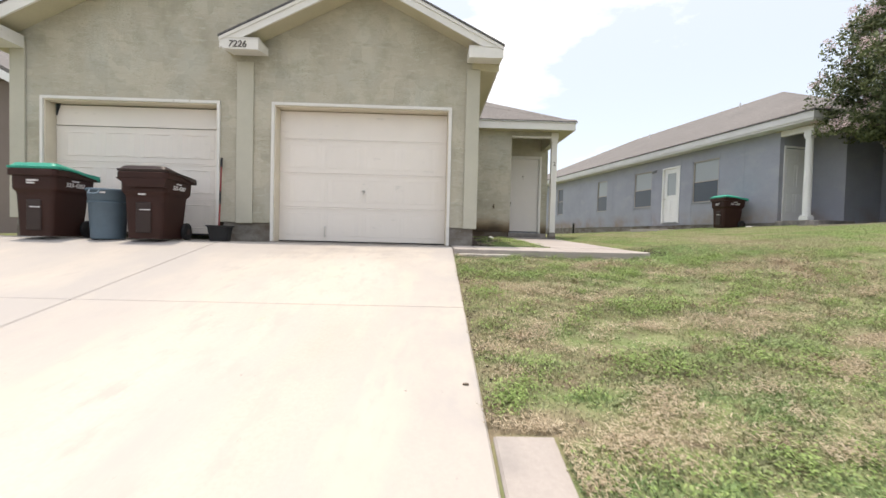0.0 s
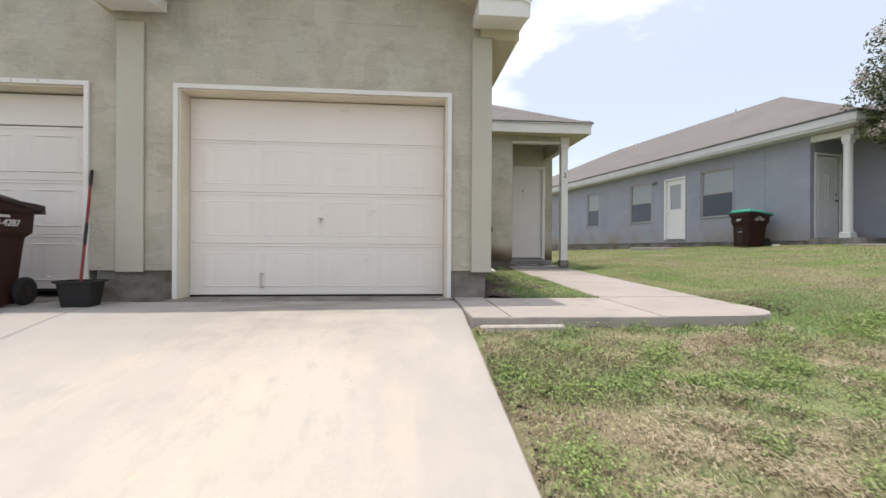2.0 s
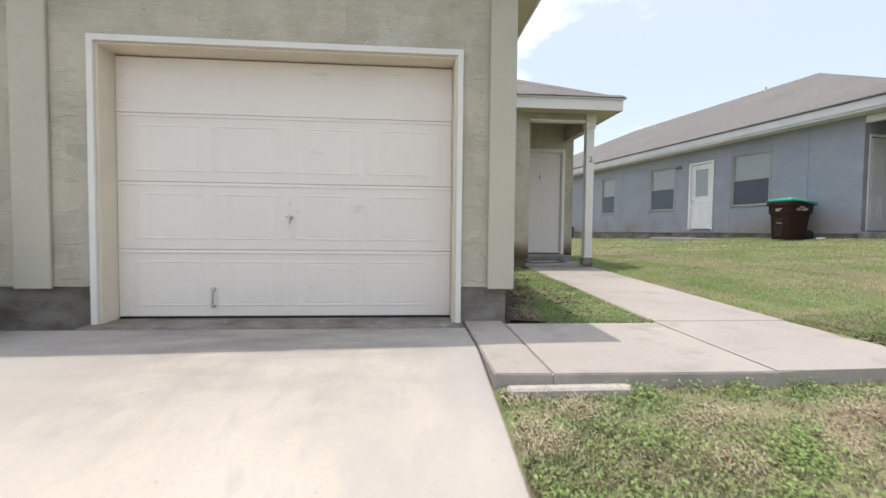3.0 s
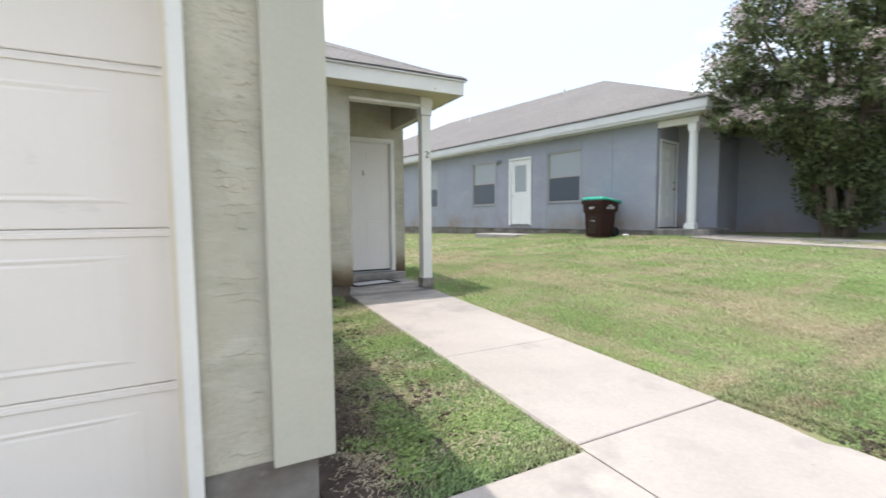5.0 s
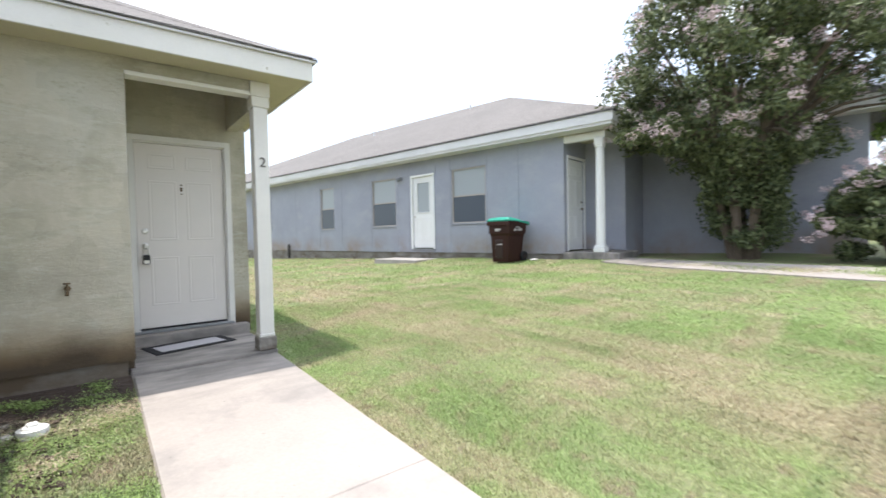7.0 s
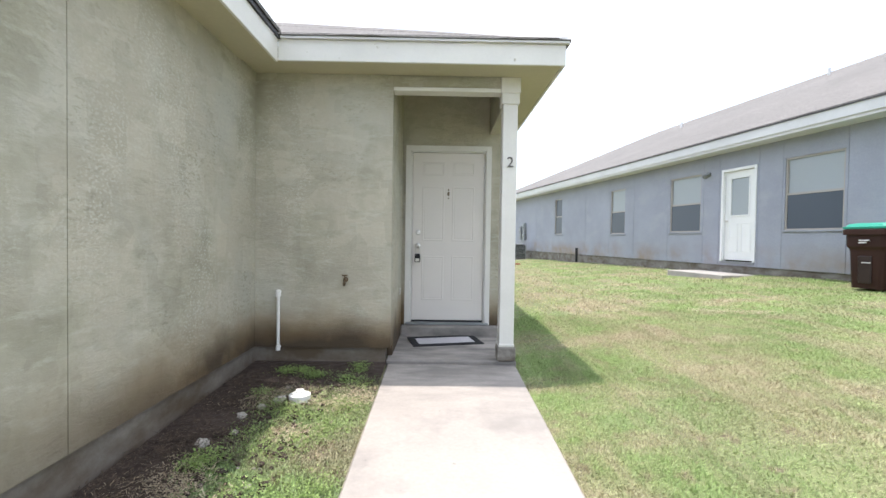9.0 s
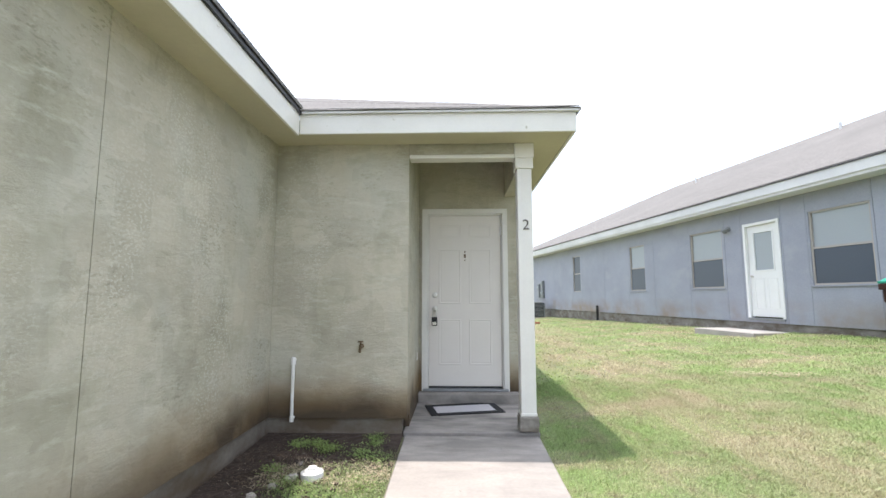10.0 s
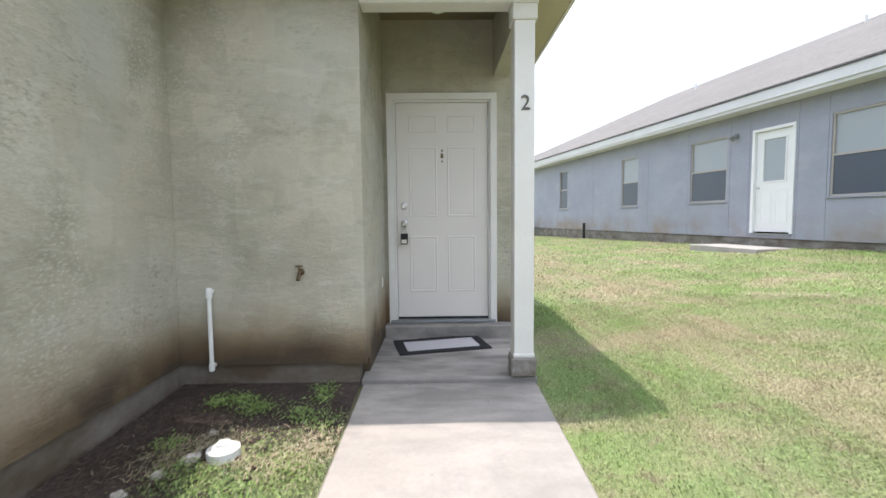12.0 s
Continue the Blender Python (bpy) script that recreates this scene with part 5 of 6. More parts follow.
def square_bucket(x, y, z):
    b = tagged(empty("bucket", x, y, z, 6), "black plastic mop bucket on the driveway", "bucket")
    bm = loft(bmesh.new(), [ring(0.24, 0.20, 0.04, 0.0), ring(0.30, 0.26, 0.05, 0.21), ring(0.345, 0.30, 0.055, 0.215), ring(0.345, 0.30, 0.055, 0.232), ring(0.29, 0.25, 0.05, 0.232), ring(0.225, 0.185, 0.04, 0.03)])
    part("tub", bm, BLACK, b)
    bm = bmesh.new()
    pts = [(-0.17, 0.0, 0.21), (-0.20, -0.05, 0.26), (-0.21, -0.09, 0.28), (-0.19, -0.12, 0.27)]
    for p, q in zip(pts, pts[1:]):
        tube(bm, p, q, 0.004, n=8)
    part("bail", bm, STICKER, b, "white wire handle hanging over the rim")
    return b


square_bucket(-3.41, -0.44, 0.0)
broom = tagged(empty("broom"), "red-handled broom leaning on the garage casing in the bucket", "broom")
part("stick", tube(bmesh.new(), (-3.45, -0.40, 0.10), (-3.585, -0.046, 1.26), 0.0125, n=12), RED, broom)
part("grip", tube(bmesh.new(), (-3.5714, -0.0816, 1.143), (-3.5885, -0.037, 1.29), 0.0155, n=12), BLACK, broom)
part("sleeve", tube(bmesh.new(), (-3.503, -0.26, 0.556), (-3.5265, -0.1985, 0.757), 0.0145, n=12), BLACK, broom)
part("head", boxes((-3.50, -0.44, 0.03, -3.38, -0.39, 0.11, None, 0.01)), BLACK, broom)


lettering("house_number", "7226", 0.135, pose(-3.325, OVER - 0.010, 2.855, 90), NUMERAL, "dark metal house number 7226 on the eave return")
lettering("unit_number", "2", 0.135, pose(2.697, 3.9545, 1.985, 90), NUMERAL, "dark unit number 2 on the porch post")

# ---- things by the porch ----
door_mat = tagged(empty("door_mat", 2.165, 4.74, 0.1905, 13), "pale grey door mat with black binding", "door mat")
bm = frame_boxes(-0.385, 0.385, -0.215, 0.215, 0.075, 0, 0.009, Matrix.Rotation(radians(-90), 4, "X") @ pose(0, -0.009, 0))
part("binding", bm, MAT_EDGE, door_mat)
part("field", boxes((-0.31, -0.14, 0.0, 0.31, 0.14, 0.007)), MAT_FIELD, door_mat)

key_box = tagged(empty("key_lock_box", 1.835, 5.075, 1.14), "grey and black key lock box hanging from the door knob", "lock box")
bm = boxes((-0.032, -0.03, -0.10, 0.032, 0.012, 0.0, None, 0.008))
part("case", bm, BLACK, key_box)
part("dial_plate", boxes((-0.024, -0.034, -0.092, 0.024, -0.029, -0.055, None, 0.003)), CHROME, key_box)
bm = bmesh.new()
arc = [(-0.022, 0, 0.0), (-0.022, 0, 0.06), (-0.012, 0, 0.085), (0.0, 0, 0.092), (0.012, 0, 0.085), (0.022, 0, 0.06), (0.022, 0, 0.0)]
for p, q in zip(arc, arc[1:]):
    tube(bm, p, q, 0.005, n=8)
part("shackle", bm, CHROME, key_box)

hose_tap = tagged(empty("hose_tap", 1.235, 3.94, 0.93), "small weathered brass hose tap on stucco", "tap")
bm = lathe(bmesh.new(), [(0.022, 0), (0.022, 0.008), (0.012, 0.012), (0.012, 0.05)], 12, pose(0, 0, 0, 90))
tube(bm, (0, -0.045, 0.0), (0, -0.085, -0.045), 0.012)
part("spout", bm, BRONZE, hose_tap)
part("valve_wheel", lathe(bmesh.new(), [(0.008, 0), (0.026, 0.003), (0.026, 0.012), (0.008, 0.014)], 12, pose(0, -0.05, 0.035, 0, 0, 0)), BRONZE, hose_tap)
part("stem", tube(bmesh.new(), (0, -0.05, 0), (0, -0.05, 0.04), 0.006), BRONZE, hose_tap)

standpipe = tagged(empty("standpipe", 0.632, 3.90, 0.12), "white plastic drain pipe with a capped end", "pipe")
part("pipe", tube(bmesh.new(), (0, 0, 0.17), (0, 0, 0.68), 0.0145, n=14), PVC, standpipe)
foot = lathe(bmesh.new(), [(0.013, 0.155), (0.019, 0.158), (0.019, 0.20), (0.016, 0.204)], 14)
tube(foot, (0, 0, 0.185), (0, 0.06, 0.185), 0.0145, n=12)
part("foot_elbow", foot, PVC, standpipe)
part("elbow", lathe(bmesh.new(), [(0.019, 0.645), (0.023, 0.65), (0.023, 0.70), (0.016, 0.712)], 14), PVC, standpipe)
tube_bm = tube(bmesh.new(), (0, 0, 0.685), (0, 0.045, 0.685), 0.0155, n=12)
part("inlet", tube_bm, PVC, standpipe)

cleanout = tagged(empty("sewer_cleanout", 1.075, 3.12, 0.075, 12), "white plastic sewer cleanout with a raised plug", "cleanout")
part("pipe", lathe(bmesh.new(), [(0.064, -0.1), (0.064, 0.03), (0.078, 0.032), (0.078, 0.078), (0.07, 0.082)], 24), PVC, cleanout)
part("plug", boxes((-0.028, -0.028, 0.082, 0.028, 0.028, 0.112, None, 0.006)), PVC, cleanout)
part("plug_rim", lathe(bmesh.new(), [(0.054, 0.0825), (0.054, 0.089), (0.046, 0.093)], 24), PVC, cleanout)

porch_lamp = tagged(empty("porch_lamp", 2.16, 4.36, 3.06), "small frosted glass lamp hanging from the porch ceiling", "lamp")
part("canopy", lathe(bmesh.new(), [(0.07, -0.02), (0.07, 0.0)], 24), METAL_GREY, porch_lamp)
part("stem", tube(bmesh.new(), (0, 0, -0.16), (0, 0, -0.019), 0.012), METAL_GREY, porch_lamp)
part("globe", lathe(bmesh.new(), [(0.02, -0.275), (0.05, -0.265), (0.072, -0.235), (0.076, -0.20), (0.06, -0.16)], 24), LENS, porch_lamp, smooth=True)

doorbell = tagged(part("doorbell", box(bmesh.new(), -0.02, -0.008, -0.04, 0.02, 0.0, 0.04, pose(1.6505, 4.86, 0.72, 0, 0, 90), 0.003), PVC), "small white outlet cover on the recess wall", "outlet cover")

# ---- things by the neighbour's wall ----
p = nb(-1.18, 0.58, 0)
wheeled_cart(p.x, p.y, float(ground_height(p.x, p.y)), 6, GREEN, "brown refuse cart with green lid by blue wall", 0.95)
p = nb(-1.75, 0.35, 0)
litter = tagged(part("litter", box(bmesh.new(), -0.09, -0.05, 0.0, 0.09, 0.05, 0.05, Matrix.Translation((p.x, p.y, float(ground_height(p.x, p.y)))), 0.02), STICKER), "crumpled white litter on the grass", "litter")


def condenser(s, n):
    p = nb(s, n, 0)
    z = float(ground_height(p.x, p.y))
    unit = tagged(empty("air_conditioner", p.x, p.y, z, math.degrees(TH)), "grey outdoor air conditioner with slatted sides", "air conditioner")
    part("pad", boxes((-0.42, -0.42, -0.05, 0.42, 0.42, 0.06)), WALK, unit)
    part("core", boxes((-0.33, -0.33, 0.06, 0.33, 0.33, 0.72)), BLACK, unit)
    part("top", lathe(bmesh.new(), [(0.38, 0.72), (0.38, 0.76), (0.30, 0.78)], 24), METAL_GREY, unit)
    for xx, yy in ((-0.35, -0.35), (0.35, -0.35), (-0.35, 0.35), (0.35, 0.35)):
        part("corner_post", boxes((xx - 0.02, yy - 0.02, 0.06, xx + 0.02, yy + 0.02, 0.72)), METAL_GREY, unit)
    for k in range(10):
        z0 = 0.10 + k * 0.062
        bm = boxes((-0.345, -0.345, z0, 0.345, -0.335, z0 + 0.03), (-0.345, -0.335, z0, -0.335, 0.345, z0 + 0.03), (0.335, -0.335, z0, 0.345, 0.345, z0 + 0.03))
        part("louvre", bm, METAL_GREY, unit)
    return unit


condenser(14.3, 0.75)
for s, z, w, h in ((15.0, 1.95, 0.24, 0.5), (15.0, 1.50, 0.28, 0.34), (15.45, 1.7, 0.2, 0.7)):
    meter = tagged(empty("meter_box", *nb(s, 0.07, z), math.degrees(TH)), "grey electric meter box on the blue wall", "meter box", "meter boxes")
    part("case", boxes((-0.06, -w / 2, -h / 2, 0.07, w / 2, h / 2, None, 0.01)), METAL_GREY, meter)
    part("dial", lathe(bmesh.new(), [(0.07, 0), (0.07, 0.03), (0.05, 0.05)], 16, pose(-0.06, 0, h / 4, 0, -90)), BLIND, meter)
vent = nb(9.35, 0.15, 0)
pipe_stub = tagged(part("cleanout_stub", tube(bmesh.new(), (vent.x, vent.y, 0.5), (vent.x, vent.y, 1.05), 0.05), BLACK), "short black pipe stub by the blue wall", "pipe")

loose_brick = tagged(part("brick", box(bmesh.new(), -0.11, -0.05, 0, 0.11, 0.05, 0.07, pose(5.2, 17.4, float(ground_height(5.2, 17.4)), 0, 0, 25), 0.006), material("red_brick", (0.30, 0.11, 0.07), 0.9, grain=(60, 0.1))), "loose red brick lying on the lawn", "brick")

# the neighbour's walk and drive
nb_walk = tagged(empty("neighbour_walk"), "pale concrete walk curving along the blue house", "walkway", kind="structure")


def draped(name, loop_a, loop_b, lift, mat, parent):
    """A strip of paving between two edges that follows the ground."""
    sections = []
    for (ax, ay), (bx, by) in zip(loop_a, loop_b):
        za, zb = float(ground_height(ax, ay)) + lift, float(ground_height(bx, by)) + lift
        sections.append([(ax, ay, za - 0.15), (bx, by, zb - 0.15), (bx, by, zb), (ax, ay, za)])
    return part(name, loft(bmesh.new(), sections), mat, parent)


A = [(9.45, 4.55), (9.15, 3.2), (8.95, 1.9), (8.85, 0.8), (8.95, 0.0), (9.2, -0.55)]
B = [(10.4, 4.6), (10.15, 3.3), (10.0, 2.0), (9.95, 1.0), (10.2, 0.4), (10.7, 0.0)]
for i in range(len(A) - 1):
    draped("concrete_slab", A[i:i + 2], B[i:i + 2], 0.022, WALK, nb_walk)
C = [(9.22, -0.57), (11.4, -1.0), (13.6, -1.3)]
E2 = [(10.72, 0.0), (11.8, -0.1), (13.6, -0.3)]
for i in range(2):
    draped("concrete_slab", C[i:i + 2], E2[i:i + 2], 0.05, WALK, nb_walk)
nb_drive = tagged(empty("neighbour_driveway"), "pale concrete driveway of the blue house", "driveway", kind="structure")
for y0, y1 in ((0.6, -2.4), (-2.41, -5.4), (-5.41, -9.3)):
    ys = np.linspace(y0, y1, 9)
    draped("concrete_slab", [(13.6, y) for y in ys], [(22.4, y) for y in ys], 0.05, CONCRETE, nb_drive)


# ---- vehicles ----


def parked_car(x, y, turn, paint, label, long=4.1, wide=1.72, tall=1.46, boxy=0.0):
    """A small car, nose to +x, on four wheels."""
    z = float(ground_height(x, y)) + 0.05
    car = tagged(empty("parked_car", x, y, z, turn), label, "car", "parked cars")
    L, W, H = long / 2, wide / 2, tall

    def section(px, half, low, belt, crown=0.03):
        return [(px, -half * 0.92, low), (px, -half, low + 0.12), (px, -half, belt - 0.14), (px, -half * 0.93, belt), (px, -half * 0.4, belt + crown), (px, half * 0.4, belt + crown), (px, half * 0.93, belt), (px, half, belt - 0.14), (px, half, low + 0.12), (px, half * 0.92, low)]

    rows = [(-L, 0.80, 0.42, 0.86), (-L + 0.10, 0.94, 0.26, 0.98), (-L + 0.6, 1.0, 0.20, 1.00), (-0.3, 1.0, 0.18, 0.96), (L * 0.38, 1.0, 0.18, 0.94), (L * 0.7, 0.98, 0.20, 0.88), (L - 0.18, 0.90, 0.22, 0.74), (L - 0.03, 0.78, 0.28, 0.62), (L, 0.66, 0.34, 0.52)]
    part("body", loft(bmesh.new(), [section(px, W * k, lo, be) for px, k, lo, be in rows]), paint, car, smooth=True)
    front, rear = L * 0.36, -L + (0.25 if not boxy else 0.12)
    roof_f, roof_r = L * 0.02, -L + 0.75 - boxy

    bm = bmesh.new()
    low = [(front, -W * 0.86, 0.95), (front, W * 0.86, 0.95), (rear, W * 0.86, 0.98), (rear, -W * 0.86, 0.98)]
    top = [(roof_f, -W * 0.66, H - 0.03), (roof_f, W * 0.66, H - 0.03), (roof_r, W * 0.66, H - 0.05), (roof_r, -W * 0.66, H - 0.05)]
    part("glasshouse", loft(bm, [low, top]), GLASS_DARK, car, "tinted windows")
    bm = loft(bmesh.new(), [[(px, py, pz) for px, py, pz in top], [(px * 0.96, py * 0.9, H) for px, py, pz in top]])
    part("roof", bm, paint, car)
    for yy in (-1, 1):
        for (a, b) in ((low[0 if yy < 0 else 1], top[0 if yy < 0 else 1]), (low[3 if yy < 0 else 2], top[3 if yy < 0 else 2])):
            part("pillar", tube(bmesh.new(), a, b, 0.035, n=8), paint, car)
        part("pillar", tube(bmesh.new(), (-0.25, yy * W * 0.862, 0.95), (-0.32, yy * W * 0.665, H - 0.03), 0.035, n=8), paint, car)
        part("door_mirror", boxes((front - 0.25, min(yy * W, yy * (W + 0.16)), 0.93, front - 0.12, max(yy * W, yy * (W + 0.16)), 1.06, None, 0.03)), paint, car)
        bm = loft(bmesh.new(), [[(L - 0.55, yy * W * 0.90, 0.76), (L - 0.52, yy * W * 0.955, 0.74), (L - 0.52, yy * W * 0.955, 0.66), (L - 0.55, yy * W * 0.9, 0.66)], [(L - 0.08, yy * W * 0.60, 0.66), (L - 0.03, yy * W * 0.78, 0.64), (L - 0.03, yy * W * 0.78, 0.56), (L - 0.06, yy * W * 0.6, 0.56)]])
        part("headlight", bm, LAMP_CLEAR, car)
        part("sill", boxes((-L + 0.9, yy * W - 0.02, 0.16, L - 0.95, yy * W + 0.012, 0.24, None, 0.008)), BLACK, car)
        for px in (L - 0.80, -L + 0.72):
            m = pose(px, yy * (W - 0.10), 0.31, 90)
            wheel = part("wheel", lathe(bmesh.new(), [(0.19, -0.10), (0.29, -0.105), (0.315, -0.08), (0.32, 0.0), (0.315, 0.08), (0.29, 0.105), (0.19, 0.10)], 28, m), BLACK, car)
            part("arch", lathe(bmesh.new(), [(0.355, -0.07), (0.355, 0.098)], 28, m), BLACK, car)
            bm = lathe(bmesh.new(), [(0.205, -0.108), (0.20, -0.112), (0.18, -0.10)], 24, m)
            for k in range(10):
                a = k * math.pi / 5
                box(bm, 0.02, -0.016, -0.118, 0.195, 0.016, -0.106, m @ Matrix.Rotation(a, 4, "Z"))
                box(bm, 0.02, -0.016, 0.106, 0.195, 0.016, 0.118, m @ Matrix.Rotation(a, 4, "Z"))
            part("rim", bm, METAL_GREY, wheel)
    part("grille", boxes((L - 0.04, -0.45, 0.34, L + 0.008, 0.45, 0.46, None, 0.01)), BLACK, car)
    return car


parked_car(18.3, -2.85, 98, CAR_RED, "shiny red hatchback parked on the next driveway")
parked_car(27.5, -2.3, 104, CAR_GREY, "dark grey sedan parked down the street", 4.6, 1.85, 1.62)
parked_car(33.0, -0.1, 150, CAR_GREY, "grey sedan parked beside another car", 4.5, 1.8, 1.45)
parked_car(40.0, 0.6, 60, material("black_car_paint", (0.02, 0.02, 0.022), 0.3, 0.3), "black pickup parked by far houses", 5.2, 1.95, 1.85, 0.3)


# ---- trees and shrubs ----


def leaf_cloud(rng, centres, sizes, per, leaf):
    """Many small folded leaves scattered through clumps."""
    n = len(centres) * per
    c = np.repeat(np.asarray(centres), per, 0)
    r = np.repeat(np.asarray(sizes), per)[:, None]
    d = rng.normal(size=(n, 3))
    d /= np.linalg.norm(d, axis=1)[:, None]
    pos = c + d * r * rng.uniform(0.25, 1.0, (n, 1)) ** 0.6 * np.array([1, 1, 0.72])
    a = rng.normal(size=(n, 3))
    a /= np.linalg.norm(a, axis=1)[:, None]
    b = np.cross(a, rng.normal(size=(n, 3)))
    b /= np.linalg.norm(b, axis=1)[:, None] + 1e-9
    s = leaf * rng.uniform(0.6, 1.3, (n, 1))
    quads = np.stack([pos - a * s, pos + b * s * 0.42, pos + a * s, pos - b * s * 0.42], 1).reshape(-1, 3)
    return quads


def quad_mesh(name, quads, mat, parent, label=""):
    k = len(quads) // 4
    me = bpy.data.meshes.new(name)
    me.vertices.add(4 * k)
    me.vertices.foreach_set("co", quads.astype(np.float32).ravel())
    me.loops.add(4 * k)
    me.loops.foreach_set("vertex_index", np.arange(4 * k, dtype=np.int32))
    me.polygons.add(k)
    me.polygons.foreach_set("loop_start", np.arange(0, 4 * k, 4, dtype=np.int32))
    me.update(calc_edges=True)
    me.materials.append(mat)
    ob = new(name, me)
    ob.parent = parent
    return tagged(ob, label)


def limb(bm, pts, r0, r1):
    for i, (p, q) in enumerate(zip(pts, pts[1:])):
        k = len(pts) - 1
        tube(bm, p, q, r0 + (r1 - r0) * i / k, r0 + (r1 - r0) * (i + 1) / k, 8)


def flowering_tree(x, y, seed, height, spread, trunks, clumps, label, name="flowering_tree", blossoms=0.4, leafmat=None, per=70, leaf=0.075, low=0.28, clump=0.34, vase=True):
    """A tapered, forked tree: limbs that end in clumps of leaves, blossoms on the outside."""
    rng = np.random.default_rng(seed)
    z = float(ground_height(x, y))
    tree = tagged(empty(name, x, y, z), label, "tree" if height > 2 else "shrub")
    wood, ends = bmesh.new(), []
    for k in range(clumps):
        a, u = rng.uniform(0, 2 * math.pi), rng.uniform(0, 1)
        h = low + (1 - low) * rng.uniform(0, 1) ** (0.72 if vase else 0.75)
        t = (h - low) / (1 - low)
        width = 0.24 + 0.76 * min(1.0, max(0.0, t - 0.26) / 0.22) ** 0.8 if t < 0.5 else max(0.05, 1 - ((t - 0.5) / 0.5) ** 4.2) ** 0.5
        if not vase:
            width = 0.72 + 0.28 * t / 0.45 if t < 0.45 else max(0.1, 1 - ((t - 0.45) / 0.6) ** 2) ** 0.5
        r = spread * width * (0.35 + 0.65 * u ** 0.5) * (0.86 + 0.28 * rng.uniform())
        ends.append((r * math.cos(a), r * math.sin(a), h * height * (1 - 0.10 * (r / spread) ** 2)))
    for k in range(trunks):
        a = 2 * math.pi * k / trunks + 0.4
        foot = Vector((0.16 * math.cos(a), 0.16 * math.sin(a), -0.1)) * min(1, height / 3)
        fork = Vector((0.24 * spread * math.cos(a), 0.24 * spread * math.sin(a), height * 0.42))
        limb(wood, [foot, foot.lerp(fork, 0.5) + Vector((0.04 * math.cos(a + 1), 0.04 * math.sin(a), 0)), fork], 0.018 * height, 0.011 * height)
        mine = sorted(ends, key=lambda e: (Vector(e).xy.normalized() - fork.xy.normalized()).length)[: max(3, clumps // (trunks * 2))]
        for e in mine[:: 2]:
            end = Vector(e)
            limb(wood, [fork, fork.lerp(end, 0.55) + Vector((0, 0, 0.12)), end], 0.008 * height, 0.002 * height)
    part("trunk", wood, BARK, tree)
    sizes = clump * rng.uniform(0.7, 1.35, clumps) * min(1.0, 0.45 + height / 8)
    quad_mesh("crown", leaf_cloud(rng, ends, sizes, per, leaf), leafmat or LEAF, tree)
    if blossoms:
        outer = [e for e in ends if math.hypot(e[0], e[1]) > 0.5 * spread * (1 - 0.5 * e[2] / height) or e[2] > 0.7 * height]
        pick = [outer[i] for i in rng.choice(len(outer), max(1, int(len(outer) * blossoms)), replace=False)]
        tips = []
        for e in pick + pick:
            v = Vector((e[0], e[1], (e[2] - 0.5 * height))).normalized()
            j = rng.normal(0, 0.35 * clump, 3)
            tips.append((e[0] + v.x * clump * 0.8 + j[0], e[1] + v.y * clump * 0.8 + j[1], e[2] + abs(v.z) * clump * 0.7 + j[2]))
        quad_mesh("blossoms", leaf_cloud(rng, tips, [clump * 0.36] * len(tips), 48, leaf * 0.5), BLOSSOM, tree, "pale pink blossom clusters")
    return tree


flowering_tree(11.52, 2.72, 3, 5.7, 2.42, 7, 450, "large crape myrtle with pale pink blossoms by blue wall", per=210, leaf=0.050, low=0.06, clump=0.33, blossoms=0.7)
flowering_tree(11.35, 0.50, 5, 1.5, 0.98, 6, 150, "low crape myrtle shrub with pink blossoms", "flowering_shrub", 0.4, per=140, leaf=0.05, low=0.03, clump=0.27, vase=False)
flowering_tree(13.75, 0.5, 8, 3.4, 0.5, 3, 34, "slender young tree with light green leaves", "young_tree", 0.12, LEAF_LIGHT, per=60, leaf=0.07, low=0.3, clump=0.30)
for x, y, h, w, seed in ((39, -4.4, 5.3, 3.9, 11), (56, 8, 5.0, 4.0, 12), (72, 20, 6, 5, 13), (66, -18, 6, 5.5, 14), (41, 5.2, 3.0, 2.3, 15), (88, 2, 7, 6, 16)):
    flowering_tree(x, y, seed, h, w, 3, 90, "round-crowned dark green oak across the street", "oak_tree", 0, LEAF_FAR, per=70, leaf=0.17, low=0.3, clump=0.9)


# ---- houses farther off ----


